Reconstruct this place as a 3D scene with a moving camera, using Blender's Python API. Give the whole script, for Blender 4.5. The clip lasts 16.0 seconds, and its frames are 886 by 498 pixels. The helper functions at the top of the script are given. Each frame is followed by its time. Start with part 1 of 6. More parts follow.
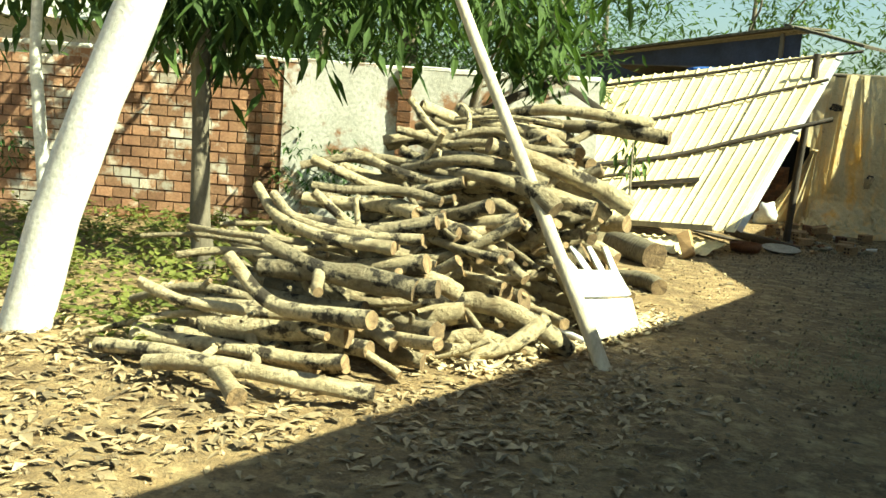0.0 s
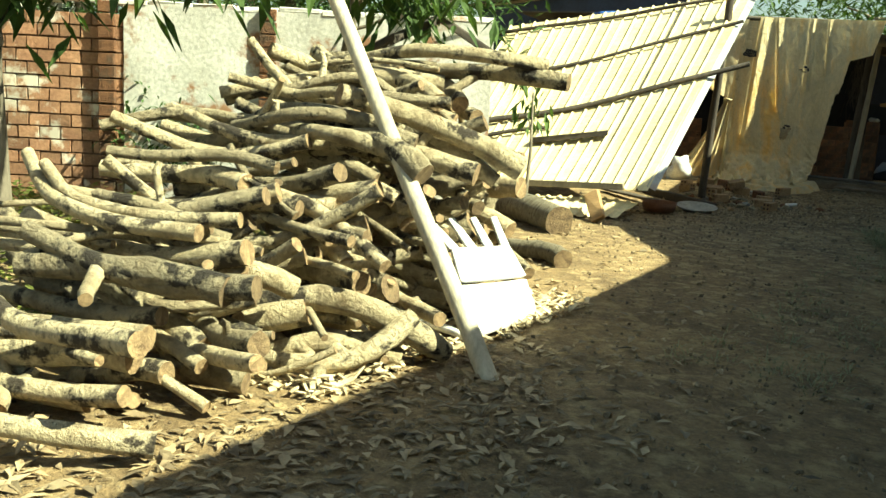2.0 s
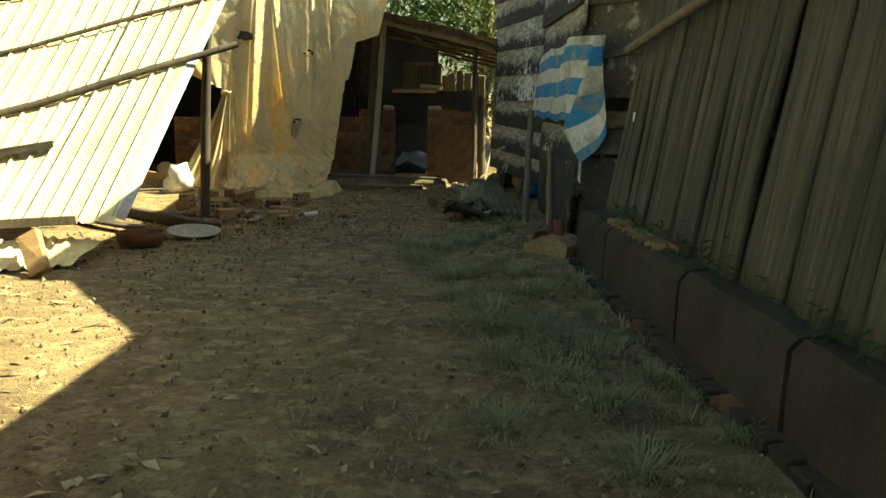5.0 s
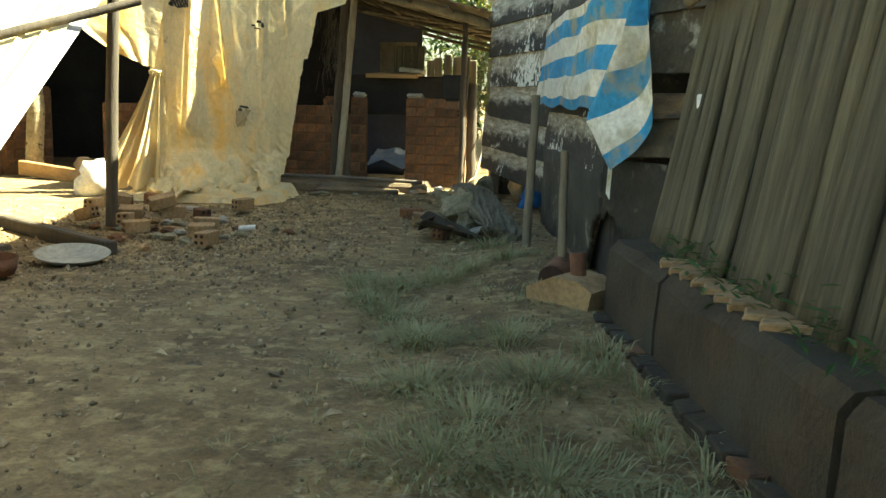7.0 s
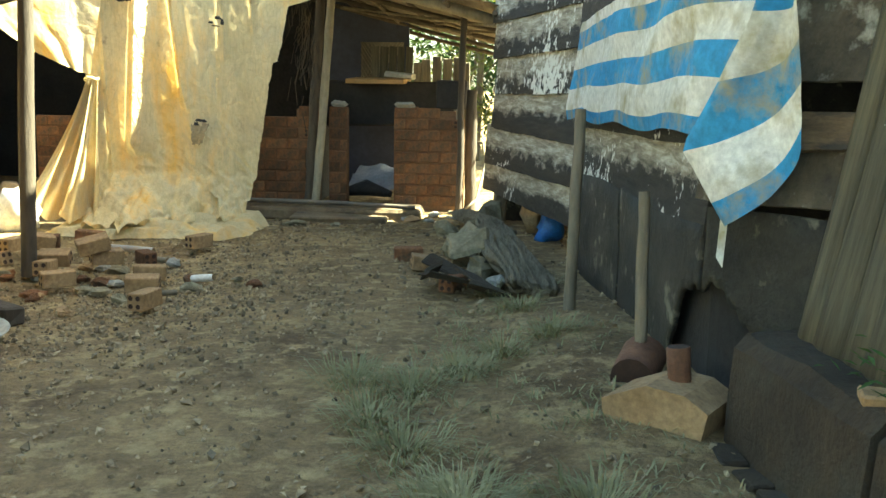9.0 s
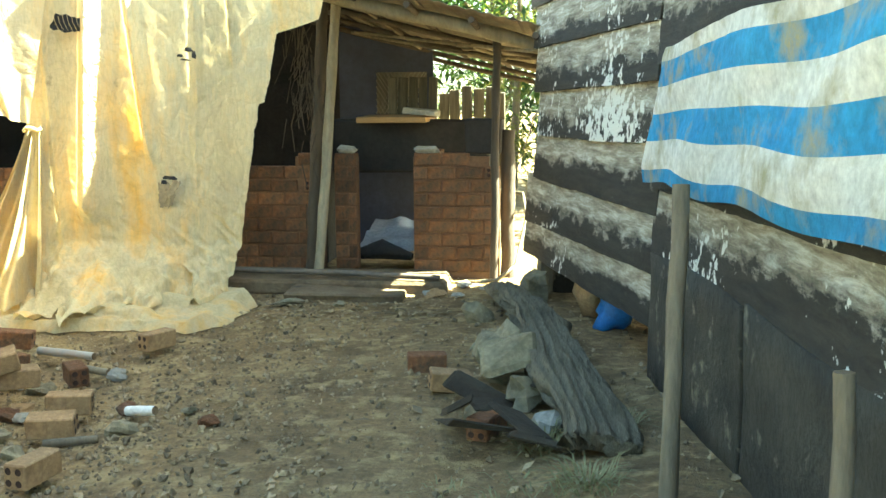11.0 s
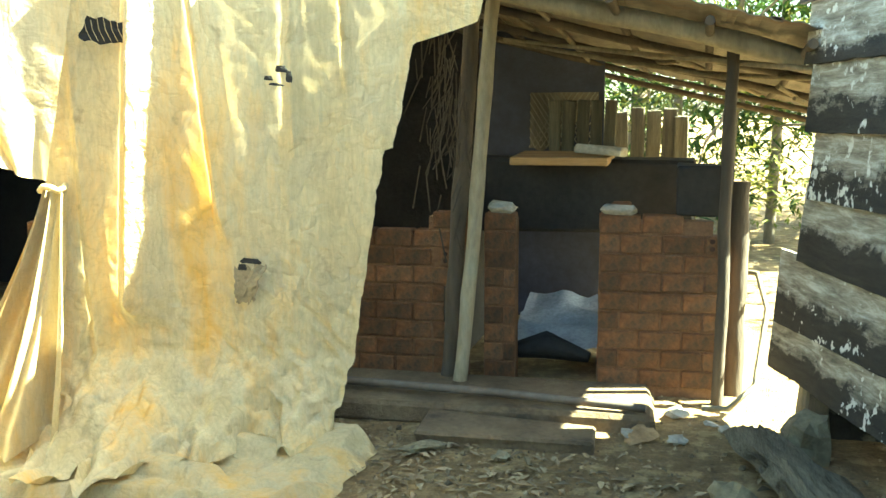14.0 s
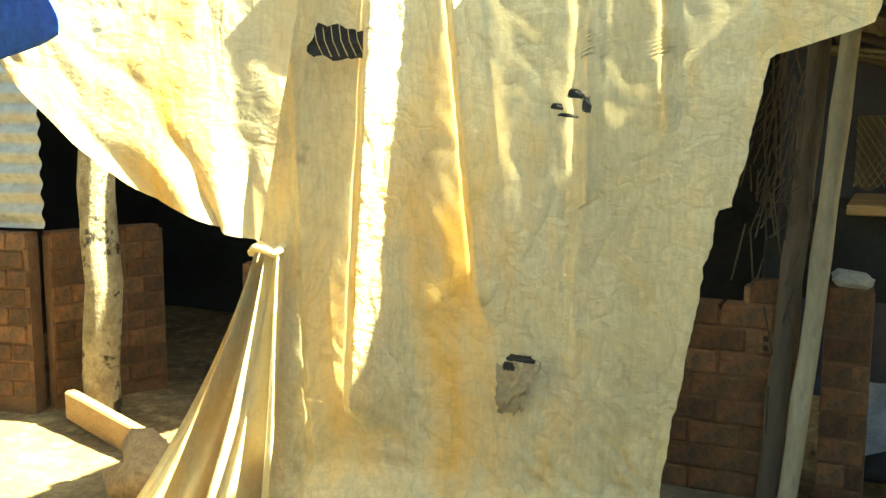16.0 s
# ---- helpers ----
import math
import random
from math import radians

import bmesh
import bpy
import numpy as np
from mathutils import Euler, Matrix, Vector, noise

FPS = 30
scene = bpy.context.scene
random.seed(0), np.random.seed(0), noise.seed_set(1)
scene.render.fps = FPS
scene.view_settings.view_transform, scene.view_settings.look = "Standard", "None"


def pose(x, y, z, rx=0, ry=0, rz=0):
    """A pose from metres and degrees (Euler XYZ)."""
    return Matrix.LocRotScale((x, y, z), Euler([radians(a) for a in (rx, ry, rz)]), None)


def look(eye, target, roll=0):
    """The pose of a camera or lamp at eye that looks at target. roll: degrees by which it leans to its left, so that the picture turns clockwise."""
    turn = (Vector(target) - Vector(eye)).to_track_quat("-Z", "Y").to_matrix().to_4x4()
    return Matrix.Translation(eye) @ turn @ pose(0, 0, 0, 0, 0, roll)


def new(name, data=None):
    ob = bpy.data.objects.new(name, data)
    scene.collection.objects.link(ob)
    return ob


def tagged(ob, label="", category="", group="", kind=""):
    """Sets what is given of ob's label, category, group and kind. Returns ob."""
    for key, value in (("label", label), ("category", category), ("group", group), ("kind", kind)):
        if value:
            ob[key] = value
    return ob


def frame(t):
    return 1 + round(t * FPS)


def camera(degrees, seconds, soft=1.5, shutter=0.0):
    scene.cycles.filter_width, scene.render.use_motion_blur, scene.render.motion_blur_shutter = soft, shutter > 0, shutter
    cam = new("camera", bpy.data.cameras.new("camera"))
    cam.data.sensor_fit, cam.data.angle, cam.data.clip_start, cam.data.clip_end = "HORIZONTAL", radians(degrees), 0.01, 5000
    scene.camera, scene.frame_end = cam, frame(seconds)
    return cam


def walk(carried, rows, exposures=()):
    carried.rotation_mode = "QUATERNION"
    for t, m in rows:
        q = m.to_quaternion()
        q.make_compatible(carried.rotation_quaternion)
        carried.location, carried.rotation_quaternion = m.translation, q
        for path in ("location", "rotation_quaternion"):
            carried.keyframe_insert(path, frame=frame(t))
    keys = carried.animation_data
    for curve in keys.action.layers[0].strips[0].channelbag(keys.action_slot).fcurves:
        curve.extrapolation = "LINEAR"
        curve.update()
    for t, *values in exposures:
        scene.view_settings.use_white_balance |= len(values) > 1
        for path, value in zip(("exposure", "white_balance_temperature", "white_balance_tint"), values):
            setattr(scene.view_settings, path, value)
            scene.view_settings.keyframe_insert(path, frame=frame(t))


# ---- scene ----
cam = camera(50.0, 16.0)
PATH = [
    (0, (2.372, -5.608, 1.267), (1.09, -4.099, 0.982), 4.1),
    (0.5, (2.343, -5.351, 1.23), (1.159, -3.768, 0.927), 3.6),
    (1, (2.246, -5.12, 1.218), (1.109, -3.507, 0.894), 3.5),
    (1.5, (2.077, -4.854, 1.201), (0.96, -3.23, 0.862), 3.4),
    (2, (1.894, -4.529, 1.198), (0.759, -2.921, 0.841), 3.1),
    (2.5, (1.694, -4.164, 1.217), (0.541, -2.575, 0.834), 2.8),
    (3, (1.537, -3.867, 1.219), (0.455, -2.231, 0.827), 2.6),
    (3.5, (1.496, -3.568, 1.179), (0.6, -1.82, 0.803), 1.4),
    (4, (1.619, -3.274, 1.168), (0.951, -1.424, 0.806), 0.1),
    (4.5, (1.483, -2.683, 1.129), (1.058, -0.759, 0.782), 0.3),
    (5, (1.384, -2.175, 1.126), (1.11, -0.222, 0.799), 0.5),
    (5.2, (1.37, -1.959, 1.122), (1.118, 0.0, 0.804), 0.6),
    (7.3, (1.157, 0.066, 1.006), (0.901, 2.02, 0.664), 1.4),
    (7.5, (1.105, 0.187, 1.01), (0.86, 2.141, 0.662), 1.2),
    (8, (1.004, 0.527, 1.034), (0.777, 2.482, 0.674), 0.7),
    (8.5, (0.923, 0.899, 1.046), (0.707, 2.857, 0.699), 0.7),
    (8.7, (0.883, 1.047, 1.047), (0.679, 3.008, 0.708), 0.9),
    (10.8, (0.749, 2.675, 1.186), (0.481, 4.635, 0.891), -0.3),
    (11, (0.708, 2.833, 1.195), (0.425, 4.792, 0.907), -0.3),
    (11.5, (0.56, 3.228, 1.249), (0.273, 5.186, 0.961), -0.3),
    (12, (0.356, 3.589, 1.272), (0.111, 5.552, 0.983), 0.3),
    (12.5, (0.24, 3.959, 1.303), (0.003, 5.923, 1.006), 0.7),
    (13, (0.149, 4.263, 1.336), (-0.101, 6.225, 1.037), 0.7),
    (13.5, (0.083, 4.518, 1.359), (-0.247, 6.468, 1.065), 0.4),
    (14, (-0.072, 4.816, 1.381), (-0.557, 6.736, 1.103), -0.2),
    (14.5, (-0.364, 5.066, 1.499), (-1.018, 6.935, 1.213), 0.0),
    (15, (-0.683, 5.328, 1.514), (-1.497, 7.136, 1.25), 0.4),
    (15.5, (-0.858, 5.51, 1.466), (-1.744, 7.287, 1.227), 1.0),
    (16, (-0.746, 5.791, 1.484), (-1.637, 7.563, 1.22), 0.2),
]
# exposure follows the shade and sun that the camera faces
walk(cam, [(t, look(e, g, r)) for t, e, g, r in PATH],
     exposures=[(0, 1.85, 6900, -16), (3.0, 1.8, 6900, -16), (4.5, 1.9, 8000, -14), (5.2, 2.3, 8200, -12), (7.3, 3.4, 7400, -11), (8.7, 3.75, 7300, -11),
                (10.8, 4.35, 6900, -15), (13.0, 4.4, 6700, -17), (14.5, 4.15, 7000, -18), (16, 3.8, 7500, -17)])

# ---- light ----
SUN_DIR = Vector((0.68, 0.20, 0.70)).normalized()
world = bpy.data.worlds.new("world")
scene.world = world
world.use_nodes = True
wn = world.node_tree.nodes
sky = wn.new("ShaderNodeTexSky")
sky.sky_type = 'NISHITA'
sky.sun_disc = False
sky.sun_elevation = math.asin(SUN_DIR.z)
sky.sun_rotation = math.atan2(SUN_DIR.x, SUN_DIR.y)
sky.dust_density = 2.0
wn["Background"].inputs["Strength"].default_value = 0.05
world.node_tree.links.new(sky.outputs[0], wn["Background"].inputs["Color"])
sun_data = bpy.data.lights.new("sun", 'SUN')
sun_data.energy = 5.0
sun_data.angle = radians(0.5)
sun_data.color = (1.0, 0.93, 0.78)
sun_ob = new("sun", sun_data)
sun_ob.matrix_world = look((6, 2, 9), Vector((6, 2, 9)) - SUN_DIR)


# ---- materials ----
def shader(name):
    m = bpy.data.materials.new(name)
    m.use_nodes = True
    nt = m.node_tree
    return m, nt, nt.nodes["Principled BSDF"]


def ramp_node(nt, stops):
    r = nt.nodes.new("ShaderNodeValToRGB")
    while len(r.color_ramp.elements) < len(stops):
        r.color_ramp.elements.new(0.5)
    for e, (p, c) in zip(r.color_ramp.elements, stops):
        e.position = p
        e.color = (*c, 1)
    return r


def noise_node(nt, scale, detail=6, rough=0.6, stretch=None, dist=0.0):
    n = nt.nodes.new("ShaderNodeTexNoise")
    n.inputs["Scale"].default_value = scale
    n.inputs["Detail"].default_value = detail
    n.inputs["Roughness"].default_value = rough
    n.inputs["Distortion"].default_value = dist
    c = nt.nodes.new("ShaderNodeTexCoord")
    if stretch:
        mp = nt.nodes.new("ShaderNodeMapping")
        mp.inputs["Scale"].default_value = stretch
        nt.links.new(c.outputs["Object"], mp.inputs[0])
        nt.links.new(mp.outputs[0], n.inputs["Vector"])
    else:
        nt.links.new(c.outputs["Object"], n.inputs["Vector"])
    return n


def mix_col(nt, a, b, fac, mode='MIX'):
    m = nt.nodes.new("ShaderNodeMix")
    m.data_type = 'RGBA'
    m.blend_type = mode
    for sock, v in ((m.inputs[0], fac), (m.inputs[6], a), (m.inputs[7], b)):
        if isinstance(v, (int, float)):
            sock.default_value = v
        elif isinstance(v, tuple):
            sock.default_value = (*v, 1)
        else:
            nt.links.new(v, sock)
    return m.outputs[2]


def surface(name, dark, light, scale=6, fine=40, rough=0.85, bump=0.3, stretch=None, spots=None, vary=0.0, metal=0.0, per_island=False, bump_dist=0.02, grain=0.8):
    """A weathered surface: large and fine noise between two colours, optional spots (colour, scale, low, high) and a shade of its own per object."""
    m, nt, p = shader(name)
    n1 = noise_node(nt, scale, stretch=stretch)
    n2 = noise_node(nt, fine, 5, 0.7, stretch)
    r1 = ramp_node(nt, [(0.3, dark), (0.7, light)])
    nt.links.new(n1.outputs["Fac"], r1.inputs[0])
    r2 = ramp_node(nt, [(0.25, (0.55, 0.55, 0.55)), (0.75, (1.25, 1.25, 1.25))])
    nt.links.new(n2.outputs["Fac"], r2.inputs[0])
    col = mix_col(nt, r1.outputs[0], r2.outputs[0], grain, 'MULTIPLY')
    if spots:
        sc, ssc, lo, hi = spots
        n3 = noise_node(nt, ssc, 8, 0.65, stretch)
        r3 = ramp_node(nt, [(lo, (0, 0, 0)), (hi, (1, 1, 1))])
        nt.links.new(n3.outputs["Fac"], r3.inputs[0])
        col = mix_col(nt, col, sc, r3.outputs[0])
    if vary:
        if per_island:
            g = nt.nodes.new("ShaderNodeNewGeometry")
            src = g.outputs["Random Per Island"]
        else:
            g = nt.nodes.new("ShaderNodeObjectInfo")
            src = g.outputs["Random"]
        rv = ramp_node(nt, [(0.0, (1 - vary,) * 3), (1.0, (1 + vary,) * 3)])
        nt.links.new(src, rv.inputs[0])
        col = mix_col(nt, col, rv.outputs[0], 1.0, 'MULTIPLY')
    nt.links.new(col, p.inputs["Base Color"])
    p.inputs["Roughness"].default_value = rough
    p.inputs["Metallic"].default_value = metal
    if bump:
        b = nt.nodes.new("ShaderNodeBump")
        b.inputs["Strength"].default_value = bump
        b.inputs["Distance"].default_value = bump_dist
        nt.links.new(n2.outputs["Fac"], b.inputs["Height"])
        nt.links.new(b.outputs[0], p.inputs["Normal"])
    return m


def translucent(name, dark, light, scale, share=0.4, stretch=None, spots=None, bump=0.5, back=None, grain=0.8):
    """Cloth or leaf: the same weathered colour, part of the light passing through."""
    m = surface(name, dark, light, scale, 30, 0.8, bump, stretch, spots, vary=0.15, grain=grain)
    nt = m.node_tree
    p = nt.nodes["Principled BSDF"]
    t = nt.nodes.new("ShaderNodeBsdfTranslucent")
    if back:
        t.inputs[0].default_value = (*back, 1)
    else:
        nt.links.new(p.inputs["Base Color"].links[0].from_socket, t.inputs[0])
    mx = nt.nodes.new("ShaderNodeMixShader")
    mx.inputs[0].default_value = share
    nt.links.new(p.outputs[0], mx.inputs[1])
    nt.links.new(t.outputs[0], mx.inputs[2])
    nt.links.new(mx.outputs[0], nt.nodes["Material Output"].inputs[0])
    return m


M_SOIL = surface("packed_red_soil", (0.14, 0.088, 0.04), (0.40, 0.275, 0.13), 1.7, 55, 0.95, 1.0, spots=((0.41, 0.30, 0.15), 7.5, 0.5, 0.62), bump_dist=0.03)


def roughen(m, scale, lo, hi):
    """A further, coarser mottling over a surface's colour."""
    nt = m.node_tree
    p = nt.nodes["Principled BSDF"]
    n = noise_node(nt, scale, 9, 0.75, None, 0.3)
    r = ramp_node(nt, [(0.36, (lo,) * 3), (0.64, (hi,) * 3)])
    nt.links.new(n.outputs["Fac"], r.inputs[0])
    col = mix_col(nt, p.inputs["Base Color"].links[0].from_socket, r.outputs[0], 1.0, 'MULTIPLY')
    nt.links.new(col, p.inputs["Base Color"])


roughen(M_SOIL, 18, 0.72, 1.24)
# near-black spots: bark mottling, deepened to stand in for shade between logs
M_BARK = surface("pale_bark_shade_spots", (0.19, 0.14, 0.075), (0.66, 0.56, 0.36), 6, 42, 0.9, 1.0, (1, 1, 1), ((0.035, 0.026, 0.016), 6, 0.53, 0.60), vary=0.4, bump_dist=0.03)
M_CHIPS = surface("pale_wood_chips", (0.40, 0.30, 0.16), (0.74, 0.63, 0.42), 12, 50, 0.9, 0.4, vary=0.4, per_island=True)
M_CUT = surface("cut_wood", (0.10, 0.06, 0.03), (0.36, 0.25, 0.13), 16, 60, 0.85, 0.7, None, ((0.10, 0.07, 0.04), 9, 0.58, 0.68), vary=0.35)
M_OLDWOOD = surface("grey_plank", (0.036, 0.032, 0.02), (0.18, 0.158, 0.10), 3.5, 40, 0.85, 0.7, (5, 5, 0.35), ((0.045, 0.04, 0.028), 1.6, 0.5, 0.7), vary=0.3)


def lapped_wood(name, worn, lichen):
    m, nt, p = shader(name)
    tc = nt.nodes.new("ShaderNodeTexCoord")
    sep = nt.nodes.new("ShaderNodeSeparateXYZ")
    nt.links.new(tc.outputs["Generated"], sep.inputs[0])
    streak = noise_node(nt, 6, 9, 0.75, (0.7, 1, 4.5), 0.4)
    blotch = noise_node(nt, 3.2, 10, 0.74, (1, 1, 1.6), 0.3)
    add = nt.nodes.new("ShaderNodeMath")
    add.operation = 'MULTIPLY_ADD'
    add.inputs[1].default_value = 1.1
    nt.links.new(blotch.outputs["Fac"], add.inputs[0])
    nt.links.new(sep.outputs["Z"], add.inputs[2])
    wear = ramp_node(nt, [(worn, (0, 0, 0)), (worn + 0.04, (0.5, 0.5, 0.5)), (min(1.0, worn + 0.16), (1, 1, 1))])
    flake = noise_node(nt, 16, 10, 0.8, (0.6, 1, 1.7), 0.2)
    rag = nt.nodes.new("ShaderNodeMath")
    rag.operation = 'MULTIPLY_ADD'
    rag.inputs[1].default_value = 0.55
    nt.links.new(flake.outputs["Fac"], rag.inputs[0])
    nt.links.new(add.outputs[0], rag.inputs[2])
    half = nt.nodes.new("ShaderNodeMath")
    half.operation = 'MULTIPLY_ADD'
    half.inputs[1].default_value = 0.8
    half.inputs[2].default_value = -0.22
    nt.links.new(rag.outputs[0], half.inputs[0])
    nt.links.new(half.outputs[0], wear.inputs[0])
    r1 = ramp_node(nt, [(0.3, (0.012, 0.011, 0.010)), (0.7, (0.05, 0.044, 0.034))])
    nt.links.new(streak.outputs["Fac"], r1.inputs[0])
    r2 = ramp_node(nt, [(0.30, (0.07, 0.062, 0.048)), (0.48, (0.29, 0.265, 0.205)), (0.66, (0.60, 0.60, 0.54))])
    nt.links.new(streak.outputs["Fac"], r2.inputs[0])
    col = mix_col(nt, r1.outputs[0], r2.outputs[0], wear.outputs[0])
    lich = noise_node(nt, 21, 4, 0.55, None, 0.15)
    where = noise_node(nt, 1.1, 3, 0.5)
    mul = nt.nodes.new("ShaderNodeMath")
    mul.operation = 'MULTIPLY'
    nt.links.new(lich.outputs["Fac"], mul.inputs[0])
    nt.links.new(where.outputs["Fac"], mul.inputs[1])
    lr = ramp_node(nt, [(lichen, (0, 0, 0)), (lichen + 0.025, (1, 1, 1))])
    nt.links.new(mul.outputs[0], lr.inputs[0])
    col = mix_col(nt, col, (0.66, 0.67, 0.62), lr.outputs[0])
    nt.links.new(col, p.inputs["Base Color"])
    p.inputs["Roughness"].default_value = 0.9
    b = nt.nodes.new("ShaderNodeBump")
    b.inputs["Strength"].default_value = 0.7
    b.inputs["Distance"].default_value = 0.02
    nt.links.new(streak.outputs["Fac"], b.inputs["Height"])
    nt.links.new(b.outputs[0], p.inputs["Normal"])
    return m


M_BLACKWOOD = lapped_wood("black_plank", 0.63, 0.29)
M_LICHENWOOD = lapped_wood("black_lichen_plank", 0.70, 0.25)
M_GREYWOOD = lapped_wood("greyed_plank", 0.74, 0.40)
M_MOTTLED = surface("mottled_black_plank", (0.03, 0.024, 0.016), (0.13, 0.105, 0.068), 4, 34, 0.88, 0.8, None, ((0.34, 0.33, 0.27), 5.5, 0.55, 0.66), vary=0.15)
M_BROWNPLANK = surface("brown_plank", (0.10, 0.062, 0.03), (0.25, 0.165, 0.085), 4, 40, 0.85, 0.7, (1, 1, 4), ((0.05, 0.04, 0.03), 3.5, 0.54, 0.66))
M_LESSWORN = lapped_wood("less_worn_plank", 0.80, 0.33)
M_PLAINBLACK = surface("sooty_panel", (0.014, 0.013, 0.011), (0.062, 0.057, 0.043), 3.2, 34, 0.85, 0.9, None, ((0.19, 0.175, 0.125), 6.5, 0.58, 0.68), vary=0.2)
M_POLE = surface("weathered_pole", (0.10, 0.085, 0.06), (0.24, 0.20, 0.14), 4, 40, 0.85, 0.5, (1, 1, 0.2), vary=0.2)
M_DARKPOLE = surface("dark_pole", (0.035, 0.027, 0.02), (0.09, 0.07, 0.05), 4, 30, 0.85, 0.5, (1, 1, 0.2), vary=0.2)
M_BAMBOO = surface("dry_bamboo", (0.12, 0.105, 0.072), (0.31, 0.275, 0.20), 3, 35, 0.6, 0.25, (1, 1, 0.3), vary=0.15)
M_BRICK = surface("orange_brick", (0.13, 0.056, 0.024), (0.30, 0.138, 0.062), 7, 60, 0.92, 1.0, None, ((0.085, 0.058, 0.036), 5, 0.50, 0.64), vary=0.4)
M_MORTAR = surface("mortar", (0.12, 0.062, 0.034), (0.22, 0.125, 0.068), 6, 50, 0.95, 0.5)
M_WHITEWASH = surface("white_plaster", (0.50, 0.48, 0.42), (0.78, 0.76, 0.70), 2, 30, 0.9, 0.3, None, ((0.33, 0.18, 0.10), 2.2, 0.53, 0.60))
M_FENCEBRICK = surface("fence_brick", (0.28, 0.14, 0.08), (0.46, 0.26, 0.15), 2.5, 40, 0.9, 0.5, None, ((0.64, 0.58, 0.47), 2.6, 0.53, 0.60), vary=0.3, per_island=True)
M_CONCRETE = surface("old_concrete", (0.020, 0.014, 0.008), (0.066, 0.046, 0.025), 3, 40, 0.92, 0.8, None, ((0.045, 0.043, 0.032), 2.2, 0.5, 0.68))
M_EARTH = surface("trodden_earth", (0.085, 0.06, 0.036), (0.22, 0.16, 0.095), 4, 45, 0.95, 0.9, None, ((0.04, 0.032, 0.024), 3, 0.56, 0.68))
M_CEMENT = surface("grey_cement", (0.26, 0.25, 0.22), (0.42, 0.40, 0.34), 4, 35, 0.92, 0.5, vary=0.2)
M_STONE = surface("field_stone", (0.15, 0.125, 0.075), (0.31, 0.265, 0.17), 5, 40, 0.92, 0.6, None, ((0.12, 0.12, 0.07), 4, 0.55, 0.7), vary=0.25)
M_IRON = surface("pale_painted_iron", (0.62, 0.50, 0.25), (0.82, 0.71, 0.42), 1.3, 18, 0.55, 0.12, (1, 1, 1), ((0.36, 0.22, 0.11), 3.5, 0.66, 0.78), vary=0.08)
M_RUSTIRON = surface("grey_rusty_iron", (0.30, 0.31, 0.31), (0.46, 0.46, 0.43), 1.5, 20, 0.5, 0.15, None, ((0.30, 0.17, 0.09), 2.5, 0.55, 0.7), vary=0.1)
M_UNDERROOF = surface("old_brown_roof_sheet", (0.09, 0.08, 0.066), (0.25, 0.225, 0.19), 2.5, 24, 0.8, 0.4, None, ((0.15, 0.095, 0.06), 3, 0.54, 0.68), vary=0.25)
M_PALEPOLE = surface("pale_peeled_pole", (0.36, 0.30, 0.20), (0.66, 0.60, 0.46), 4, 40, 0.8, 0.4, (1, 1, 0.3), ((0.22, 0.17, 0.11), 5, 0.60, 0.70))
M_DARKIRON = surface("dark_roof_sheet", (0.06, 0.05, 0.042), (0.17, 0.14, 0.11), 2, 20, 0.7, 0.2, None, ((0.22, 0.12, 0.06), 3, 0.58, 0.72), vary=0.2)


